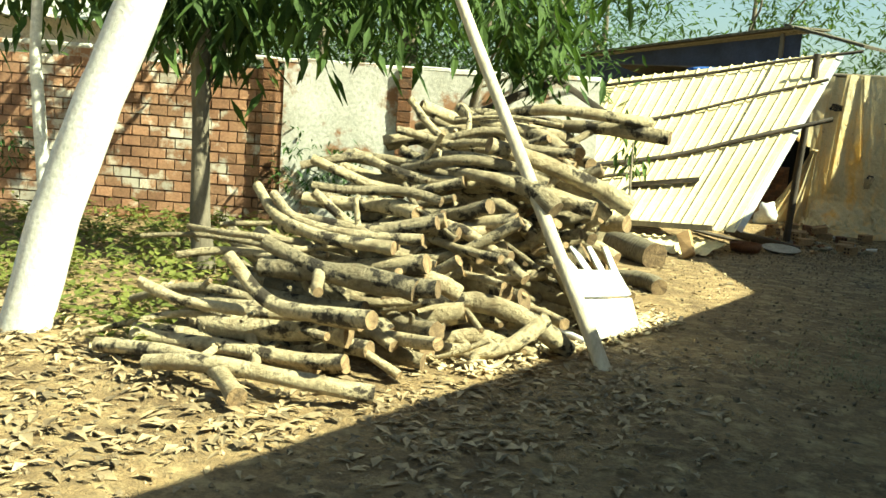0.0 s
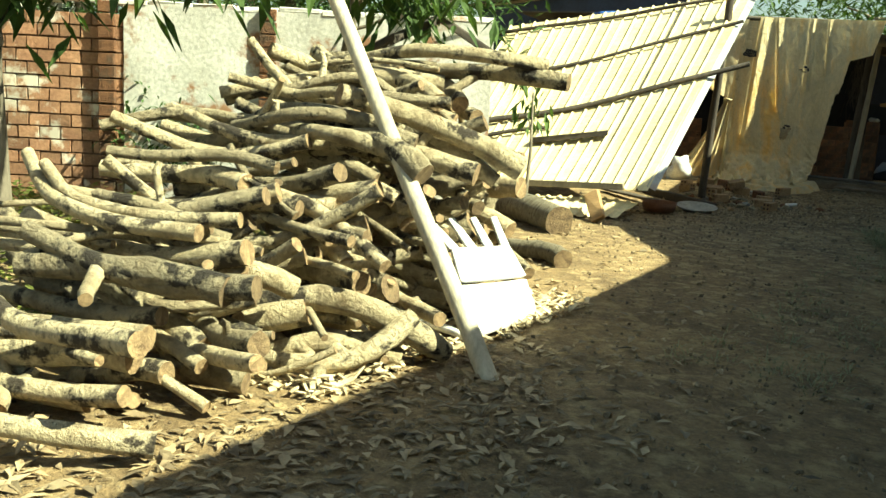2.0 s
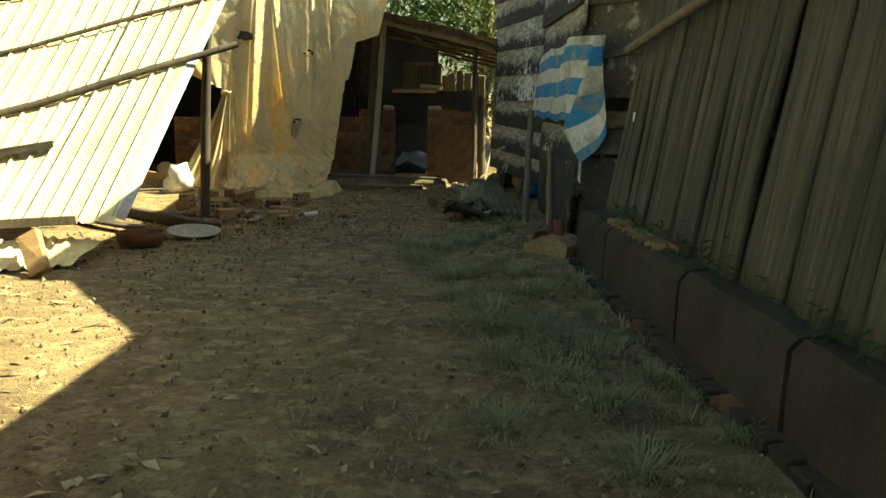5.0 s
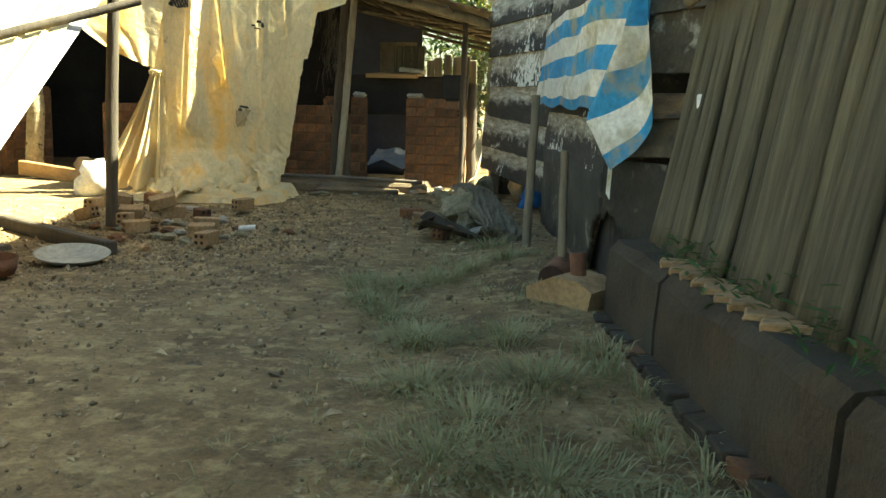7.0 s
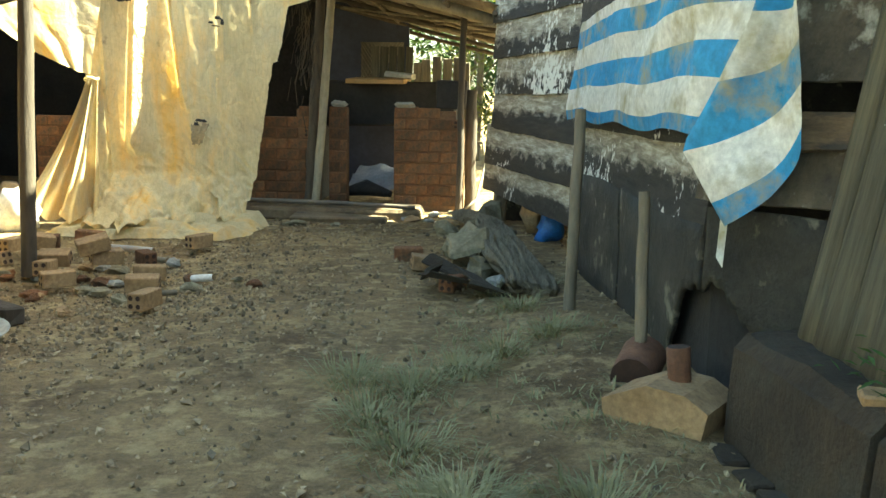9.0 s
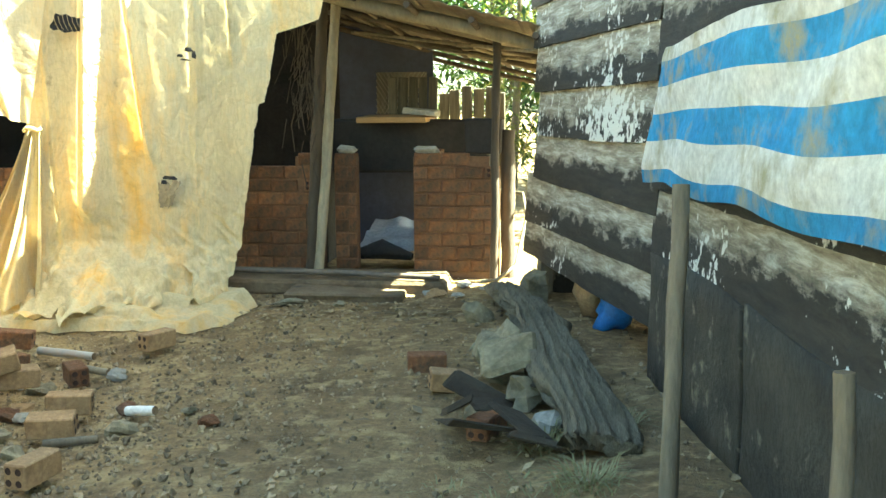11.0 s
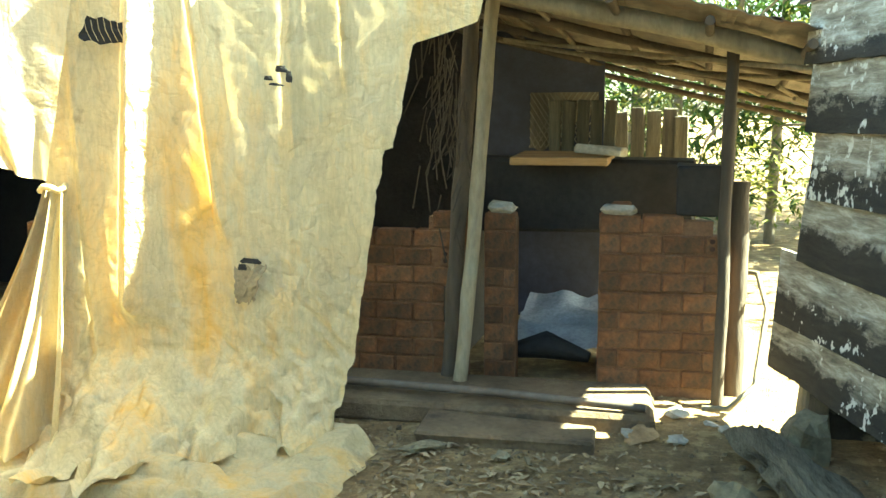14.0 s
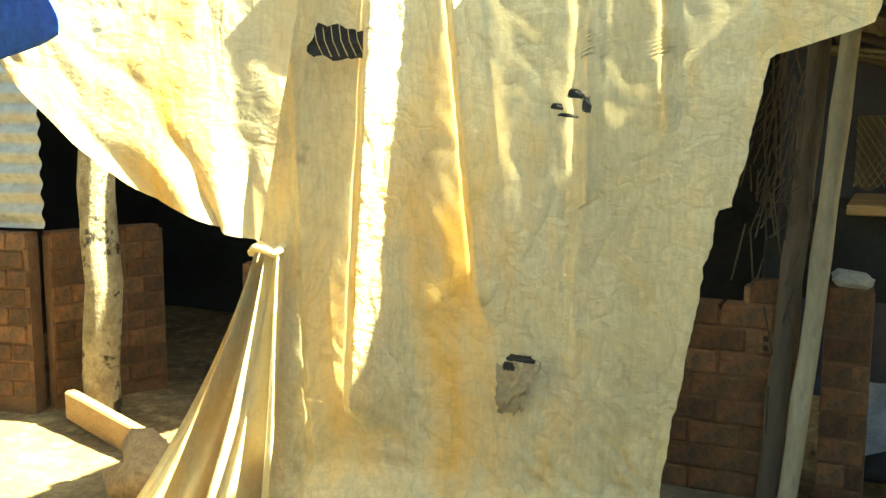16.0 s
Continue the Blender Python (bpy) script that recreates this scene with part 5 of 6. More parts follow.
build_tree("forked_tree", "pale slender tree with limewashed lower trunk", [(-4.26, -2.27, 0.35), (-4.30, -2.30, 0.9), (-4.33, -2.33, 1.5), (-4.30, -2.3, 2.6)], [0.05, 0.045, 0.04, 0.035],
           [((-4.26, -2.27, 0.4), (-3.9, -2.2, 0.75), 0.04)],
           [(-4.5, -2.2, 2.3), (-4.9, -2.0, 2.2), (-4.3, -1.9, 2.5), (-5.4, -1.6, 2.4)], 700, 0.23, 3, M_LIME, M_LEAF, 0.35, 1.4)
build_tree("branch_tree", "small mango tree with pale green hanging leaves", [(-3.3, 1.2, -0.05), (-3.2, 1.1, 0.9), (-2.95, 1.0, 1.6), (-2.8, 0.9, 2.3)], [0.05, 0.045, 0.035, 0.02],
           [((-3.0, 1.0, 1.5), (-2.3, 1.4, 1.75), 0.015), ((-2.95, 1.0, 1.6), (-2.2, 0.4, 2.0), 0.018)],
           [(-2.45, 0.85, 1.75), (-2.2, 0.6, 1.95), (-2.3, 1.1, 1.7), (-2.7, 0.7, 2.1), (-2.0, 0.2, 2.2), (-2.6, 1.6, 1.9), (-1.9, 0.7, 2.25), (-2.6, 0.2, 2.35), (-2.9, 0.3, 2.3), (-4.2, -0.5, 2.7), (-4.6, -0.2, 3.0), (-5.2, -0.6, 2.6), (-5.6, -0.9, 2.5)], 900, 0.23, 4, M_TREEBARK, M_LEAF, 0.17, 1.2)
build_tree("sapling", "leafy sapling beside the fallen roof", [(-2.3, 2.6, 0.0), (-2.3, 2.65, 0.6), (-2.4, 2.8, 1.1)], [0.018, 0.014, 0.008],
           [((-2.35, 2.7, 0.8), (-2.6, 3.0, 1.0), 0.008)],
           [(-2.5, 2.95, 1.0), (-2.42, 2.85, 0.85), (-2.85, 3.4, 1.35), (-2.75, 3.3, 1.25)], 70, 0.17, 5, M_TREEBARK, M_LEAF, 0.07, 1.6)
# greenery beyond the yard wall and round the plot
for k, (x, y, h, r) in enumerate(((-9.5, 3.0, 4.2, 1.5), (-7.4, 4.6, 4.4, 1.5), (-5.6, 5.6, 4.6, 1.3), (-11.5, 0.5, 4.6, 1.6), (-8.5, 8.5, 5.6, 1.8), (-12.5, 7.5, 5.6, 2.2), (-16, 12, 6.2, 2.6), (-9.5, 21, 6.4, 2.6), (-15, 22, 7.0, 3.0), (-3.5, 22, 5.5, 2.4), (2.0, 17.5, 5.0, 1.9), (4.6, 15.5, 5.5, 2.0), (-0.8, 19, 5.5, 2.0), (5.5, 21, 6.5, 2.4))):
    cs = [(x + g.gauss(0, r * 0.55), y + g.gauss(0, r * 0.55), h * 0.55 + g.gauss(0, h * 0.2)) for _ in range(26)]
    build_tree("yard_tree", "leafy green tree beyond the yard", [(x, y, -0.05), (x + 0.1, y, h * 0.3), (x + 0.2, y + 0.1, h * 0.6), (x + 0.2, y + 0.1, h * 0.85)], [0.16, 0.13, 0.09, 0.04],
               [((x + 0.1, y, h * 0.4), cs[0], 0.06), ((x + 0.1, y, h * 0.45), cs[1], 0.06), ((x + 0.15, y, h * 0.5), cs[2], 0.05), ((x + 0.15, y, h * 0.55), cs[3], 0.05)],
               cs, 3600 if k < 6 else 4200, 0.22 if k < 6 else 0.30, 40 + k, M_TREEBARK, M_LEAF if k % 2 else M_LEAFDARK, r * 0.28, 0.5)
# sunlit thicket behind the kitchen
for k, (x, y, h) in enumerate(((0.35, 14.9, 3.4), (0.85, 15.6, 3.8), (1.35, 14.4, 3.2), (1.9, 15.2, 3.6), (-0.2, 15.8, 3.6))):
    cs = [(x + g.gauss(0, 0.45), y + g.gauss(0, 0.5), 0.5 + (h - 0.5) * g.random()) for _ in range(22)]
    build_tree("thicket_tree", "slim dark-stemmed tree with yellow-green sunlit leaves", [(x, y, -0.05), (x + 0.05, y, h * 0.4), (x + 0.1, y + 0.05, h * 0.9)], [0.06, 0.05, 0.03],
               [((x + 0.05, y, h * 0.4), cs[0], 0.025), ((x + 0.05, y, h * 0.5), cs[1], 0.025), ((x + 0.08, y, h * 0.6), cs[2], 0.02)],
               cs, 2300, 0.12, 80 + k, M_TREEBARK, M_WEED if k % 2 == 0 else M_LEAF, 0.20, 0.4)
# climbing weeds on the yard wall
s = Shape()
m, ln = wall_plane(FENCE_A, FENCE_B)
wl = [m @ Vector((ln - 9.4 + g.gauss(0, 0.35), -0.12, abs(g.gauss(0.8, 0.4)))) for _ in range(24)] + [m @ Vector((ln - 6.9 + g.gauss(0, 0.5), -0.12, abs(g.gauss(0.75, 0.4)))) for _ in range(34)] + [m @ Vector((ln - 2.6 + g.gauss(0, 0.25), -0.12, abs(g.gauss(0.6, 0.3)))) for _ in range(14)]
leaf_cloud(s, wl, 3200, 0.11, g, 0.7, 0.12)
thing("climbing_weeds", s, M_LEAFDARK, "dark green creepers climbing the brick yard wall", "weeds", kind="stuff")

# ---- ground cover ----


def blades(shape, x, y, n, h, r, g2, lean=0.6):
    for _ in range(n):
        a = g2.uniform(0, 6.2832)
        d = g2.uniform(0, r)
        bx, by = x + math.cos(a) * d * 0.6, y + math.sin(a) * d * 0.6
        bz = ground_z(bx, by) - 0.005
        ln = h * g2.uniform(0.5, 1.2)
        o = Vector((math.cos(a) * lean * g2.uniform(0.3, 1.5), math.sin(a) * lean * g2.uniform(0.3, 1.5), 1)).normalized()
        w = Vector((-math.sin(a), math.cos(a), 0)) * 0.0028
        p0 = Vector((bx, by, bz))
        p1 = p0 + o * ln * 0.55
        p2 = p1 + (o + Vector((o.x, o.y, -0.75))) * ln * 0.4
        shape.add([p0 - w, p0 + w, p1 + w * 0.8, p1 - w * 0.8, p2], [(0, 1, 2, 3), (3, 2, 4)])


def build_ground_cover():
    q = random.Random(31)
    s = Shape()
    tufts = [(0.17, 4.6, 0.24), (0.4, 4.5, 0.2), (0.65, 3.5, 0.26), (0.96, 2.6, 0.28), (1.14, 3.0, 0.3), (0.66, 3.55, 0.25), (0.89, 2.3, 0.3), (0.3, 4.2, 0.2), (0.45, 3.95, 0.22), (0.75, 2.9, 0.25), (1.2, 2.2, 0.35), (1.45, 1.9, 0.3), (1.3, 1.5, 0.3), (1.5, 1.2, 0.28), (1.1, 1.75, 0.3), (1.6, 0.6, 0.25), (0.9, 5.1, 0.16), (0.7, 4.9, 0.16), (1.0, 3.5, 0.22), (0.55, 4.7, 0.18), (1.15, 0.9, 0.25), (0.6, 6.1, 0.16), (0.75, 5.7, 0.14), (0.85, 6.3, 0.12)]
    for x, y, r in tufts:
        blades(s, x, y, int(230 * r / 0.25), 0.13, r * 1.2, q, 1.05)
    for _ in range(420):
        x, y = q.uniform(0.3, 1.85), q.uniform(-0.6, 5.8)
        if x < 2.0 - y * 0.17:
            blades(s, x, y, 9, 0.075, 0.12, q, 1.2)
    for _ in range(60):
        y = q.uniform(-3, 3.8)
        blades(s, line_x(y, KERB_A, KERB_B) - 0.12 + q.uniform(-0.12, 0.06), y, 30, 0.11, 0.10, q)
    thing("grass", s, M_GRASS, "sparse dusty grass tufts along the path", "grass", kind="stuff")
    s = Shape()
    for _ in range(45):
        y = q.uniform(-2.5, 3.7)
        x = line_x(y, KERB_A, KERB_B) + q.uniform(0.07, 0.17)
        leaf_cloud(s, [(x, y, 0.43)], 14, 0.06, q, 0.1, 0.045)
    thing("plinth_weeds", s, M_LEAFDARK, "small weeds growing on top of the plinth", "weeds", kind="stuff")
    # green weeds in the sun behind the wood pile
    s = Shape()
    for _ in range(950):
        x, y = q.uniform(-6.5, -1.5), q.uniform(-3.2, 1.2)
        if x > -1.8 and y > -2.9:
            continue
        z = ground_z(x, y)
        leaf_cloud(s, [(x, y, z + 0.09)], 12, 0.075, q, 0.1, 0.06, 0.5)
    thing("weeds", s, M_WEED, "low green weeds in the sun behind the wood pile", "weeds", kind="stuff")
    # dry leaves
    s = Shape()

    def dry(x, y, size):
        z = ground_z(x, y) + 0.008
        a = q.uniform(0, 6.2832)
        d = Vector((math.cos(a), math.sin(a), q.uniform(-0.12, 0.25)))
        w = Vector((-math.sin(a), math.cos(a), q.uniform(-0.3, 0.3))) * size * q.uniform(0.13, 0.24)
        p = Vector((x, y, z))
        mid = p + d * size * 0.5 + Vector((0, 0, size * q.uniform(0.0, 0.12)))
        up = Vector((0, 0, size * q.uniform(0, 0.10)))
        s.add([p, mid + w + up, p + d * size, mid - w + up, mid], [(0, 4, 1), (1, 4, 2), (2, 4, 3), (3, 4, 0)])
    for _ in range(1200):
        dry(q.gauss(0.0, 0.42), q.gauss(-2.3, 0.75), q.uniform(0.025, 0.10))
    for _ in range(2600):
        dry(q.uniform(-4.5, -0.3), q.uniform(-5.2, -2.9), q.uniform(0.04, 0.12))
    for _ in range(70):
        dry(q.uniform(-0.6, 0.2), q.uniform(-1.3, 0.6), q.uniform(0.05, 0.12))
    for _ in range(1100):
        dry(q.uniform(-1.4, 1.9), q.uniform(-3, 8.5), q.choice((0.02, 0.025, 0.03, 0.04, 0.075)))
    for _ in range(300):
        dry(q.gauss(-0.85, 0.5), q.gauss(8.3, 0.16), q.uniform(0.03, 0.08))
    for _ in range(130):
        dry(q.uniform(-3.2, -0.6), q.uniform(0.3, 3.2), q.uniform(0.05, 0.11))
    thing("dry_leaves", s, M_DRYLEAF, "curled dry brown leaves strewn over the ground", "leaves", kind="stuff")
    # pebbles, clods and straws
    s = Shape()
    for k in range(14000):
        x, y = q.uniform(-2.6, 2.0), q.uniform(-5, 9.2)
        if k % 3 == 0:
            x, y = q.gauss(-1.2, 0.7), q.gauss(6.2, 1.3)
        r = q.choice((0.004, 0.005, 0.006, 0.006, 0.007, 0.008, 0.010, 0.014)) * q.uniform(0.8, 1.4)
        m2 = pose(x, y, ground_z(x, y) + r * 0.4, q.uniform(0, 360), q.uniform(0, 360), q.uniform(0, 360))
        s.add([m2 @ (Vector(v) * r * q.uniform(0.7, 1.4)) for v in ((1, 0, 0), (-1, 0, 0), (0, 1, 0), (0, -1, 0), (0, 0, 0.8), (0, 0, -0.8))],
              [(0, 2, 4), (2, 1, 4), (1, 3, 4), (3, 0, 4), (2, 0, 5), (1, 2, 5), (3, 1, 5), (0, 3, 5)])
    for _ in range(1500):
        x, y = q.uniform(-2.4, 1.9), q.uniform(-4, 9)
        a, ln = q.uniform(0, 6.28), q.uniform(0.02, 0.07)
        z = ground_z(x, y) + 0.006
        d, w = Vector((math.cos(a), math.sin(a), 0)) * ln, Vector((-math.sin(a), math.cos(a), 0)) * 0.002
        p = Vector((x, y, z))
        s.add([p - w, p + w, p + d + w, p + d - w], [(0, 1, 2, 3)])
    thing("pebbles", s, M_STRAW, "small clods, pebbles and straws on bare earth", "gravel", kind="stuff")
    # bark chips under the wood pile
    s = Shape()
    for _ in range(800):
        x, y = q.uniform(-0.85, -0.36), q.uniform(-2.1, 0.1)
        s.box((q.uniform(0.02, 0.09), q.uniform(0.01, 0.03), 0.006), pose(x, y, ground_z(x, y) + q.uniform(0.005, 0.05), q.uniform(-30, 30), q.uniform(-30, 30), q.uniform(0, 180)))
    thing("bark_chips", s, M_CHIPS, "pale bark chips and splinters under the firewood", "chips", kind="stuff")


build_ground_cover()

# ---- things of the hut side ----


def stripes(name, bands):
    """Woven plastic sheet: blue and white bands across its height, read from the mesh's UV-free local z."""
    return translucent(name, *bands, 2.5, 0.25, None, ((0.36, 0.33, 0.20), 4, 0.50, 0.66), bump=0.35)


M_BANDBLUE = stripes("banner_blue", ((0.03, 0.26, 0.55), (0.05, 0.36, 0.68)))
M_BANDWHITE = stripes("banner_white", ((0.66, 0.67, 0.62), (0.80, 0.80, 0.76)))


def build_banner():
    base = holder("striped_sheet", "blue and white striped woven plastic sheet nailed to the hut", "tarpaulin")
    edges = [0.0, 0.10, 0.32, 0.52, 0.72, 0.90, 1.0]

    def pt(u, v):
        xa, xb = 0.92 - 0.32 * v, 3.34 - 0.22 * v
        top = 1.49 - 0.05 * u + 0.015 * math.sin(u * 12)
        low = 0.91 + 0.012 * math.sin(u * 17) + 0.015 * (1 - u)
        off = 0.085 + 0.010 * math.sin(u * 19 + v * 5) + noise.noise(Vector((u * 6, v * 3, 2))) * 0.018 + 0.008 * abs(noise.noise(Vector((u * 17 + v * 4, v * 6, 7)))) + 0.02 * (1 - v)
        return on_hut(xa + (xb - xa) * u, off, low + (top - low) * v)
    for k in range(6):
        s = Shape().grid(lambda u, v, k=k: pt(u, edges[k] + (edges[k + 1] - edges[k]) * v), 90, 6)
        part("stripe", s, M_BANDBLUE if k % 2 == 0 else M_BANDWHITE, base, smooth=True)
    # loose corner folded over, its point hanging down
    fold_side = [Vector((0.76, 0, 0.65)), Vector((0.93, 0, 0.88)), Vector((0.70, 0, 1.26)), Vector((0.60, 0, 1.49))]
    free_side = [Vector((0.50, 0, 0.91)), Vector((0.50, 0, 1.10)), Vector((0.52, 0, 1.30)), Vector((0.54, 0, 1.49))]

    def at_side(side, v):
        k = min(int(v * 3), 2)
        return side[k].lerp(side[k + 1], v * 3 - k)

    def flap(u, v):
        c = at_side(fold_side, v).lerp(at_side(free_side, v), u)
        c.z -= 0.05 * math.sin(u * 3.14) * (1 - v)
        return on_hut(c.x, 0.13 + 0.03 * math.sin(u * 6 + v * 2) + 0.012 * noise.noise(Vector((u * 5, v * 5, 3))), c.z)
    for k in range(6):
        s = Shape().grid(lambda u, v, k=k: flap(u, edges[k] + (edges[k + 1] - edges[k]) * v), 24, 5)
        part("flap_stripe", s, M_BANDBLUE if k % 2 == 0 else M_BANDWHITE, base, smooth=True)
    s = Shape().grid(lambda u, v: on_hut(0.76 + 0.03 * u - 0.01 * v, 0.13, 0.52 + 0.14 * v + 0.03 * u), 2, 4)
    part("torn_strip", s, M_BANDWHITE, base, "torn thread of the sheet's corner")


def build_cup():
    m, ln = wall_plane(S1A, SK)
    base = holder("hanging_cup", "small white enamel cup hanging on the hut wall", "cup", at=m @ pose(0.20, 0.12, 0.95, 10, 8, 0))
    prof = [(0.0, 0.0), (0.021, 0.0), (0.024, 0.007), (0.027, 0.055), (0.025, 0.056), (0.022, 0.008)]
    s = Shape()
    n = 16
    s.add([(r * math.cos(6.2832 * k / n), r * math.sin(6.2832 * k / n), z) for r, z in prof for k in range(n)], [(i * n + k, i * n + (k + 1) % n, (i + 1) * n + (k + 1) % n, (i + 1) * n + k) for i in range(5) for k in range(n)])
    part("cup_body", s, M_PLASTICWHITE, base, smooth=True)
    part("handle", Shape().tube([(0.025, 0, 0.046), (0.04, 0, 0.04), (0.04, 0, 0.02), (0.025, 0, 0.013)], [0.003] * 4, 6), M_PLASTICWHITE, base, smooth=True)
    part("string", Shape().tube([(0, 0, 0.052), (0.005, 0, 0.15)], [0.002] * 2, 5), M_POLE, base)


def build_clay_mould():
    base = holder("clay_block", "yellow clay block with a round spout lying by the plinth", "block", at=pose(1.26, 4.16, 0.02, 0, -6, -30))
    s = Shape()
    prof = [(-0.17, 0.0), (0.14, 0.0), (0.17, 0.10), (0.10, 0.15), (-0.02, 0.17), (-0.17, 0.12)]
    s.add([(x, y, z) for y in (-0.12, 0.12) for x, z in prof], [tuple(range(6))[::-1], tuple(range(6, 12))] + [(k, (k + 1) % 6, 6 + (k + 1) % 6, 6 + k) for k in range(6)])
    part("body", s, M_CLAY, base)
    part("spout", Shape().tube([(0.03, 0.02, 0.14), (0.03, 0.02, 0.26), (0.03, 0.02, 0.265)], [0.035, 0.038, 0.034], 12, slot=0, cap=1), [M_RUST, M_HOLESHADE], base, "rusty round spout", smooth=True)
    s = Shape().tube([(1.16, 4.42, 0.10), (1.22, 4.62, 0.13)], [0.075, 0.08], 14, 0.02)
    thing("rusty_tin", s, [M_RUST, M_HOLESHADE], "rusty open tin lying on its side", "tin", smooth=True)
    # black sheet for the shade in the burrow under the panel
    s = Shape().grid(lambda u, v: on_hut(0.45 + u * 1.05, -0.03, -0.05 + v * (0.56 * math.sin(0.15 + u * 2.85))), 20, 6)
    thing("gap_under_wall", s, M_SOOT_SHADE, "black sheet standing in for shade under the hut's panels", "gap", kind="structure")


def rock(size, seed, squash=(1, 1, 0.7)):
    q = random.Random(seed)
    s = Shape()
    nu, nv = 9, 6
    pts = []
    for j in range(nv + 1):
        for i in range(nu):
            th, ph = 3.1416 * j / nv, 6.2832 * i / nu
            d = Vector((math.sin(th) * math.cos(ph), math.sin(th) * math.sin(ph), math.cos(th)))
            r = 1 + noise.noise(d * 1.3 + Vector((seed, 0, 0))) * 0.55
            for c in range(5):
                nn = Vector((math.sin(seed + c * 2.1), math.cos(seed * 1.7 + c), math.sin(c * 1.3 + seed * 0.6))).normalized()
                k = d.dot(nn)
                if k > 0.72:
                    r *= 0.72 / k
            pts.append(Vector((d.x * squash[0], d.y * squash[1], d.z * squash[2])) * size * r)
    s.add(pts, [(j * nu + i, j * nu + (i + 1) % nu, (j + 1) * nu + (i + 1) % nu, (j + 1) * nu + i) for j in range(nv) for i in range(nu)])
    return s


# flat dark disc: the shade of one brick hole, as colour
HOLE = data_of("hole", Shape().add([(0, 0.0125 * math.cos(6.2832 * k / 10), 0.0125 * math.sin(6.2832 * k / 10)) for k in range(10)], [tuple(range(10))]), [M_HOLESHADE])


def hollow_brick(m, label="hollow orange brick lying on the ground", mat=None):
    base = holder("loose_brick", label, "brick", at=m, group="loose bricks")
    part("body", Shape().box((0.18, 0.085, 0.085), None, 0.005, 0.002, rng=rng), mat or M_BRICK, base)
    for x in (-0.0915, 0.0915):
        for y in (-0.02, 0.02):
            for z in (-0.02, 0.02):
                part("hole", HOLE, None, base, at=pose(x, y, z))


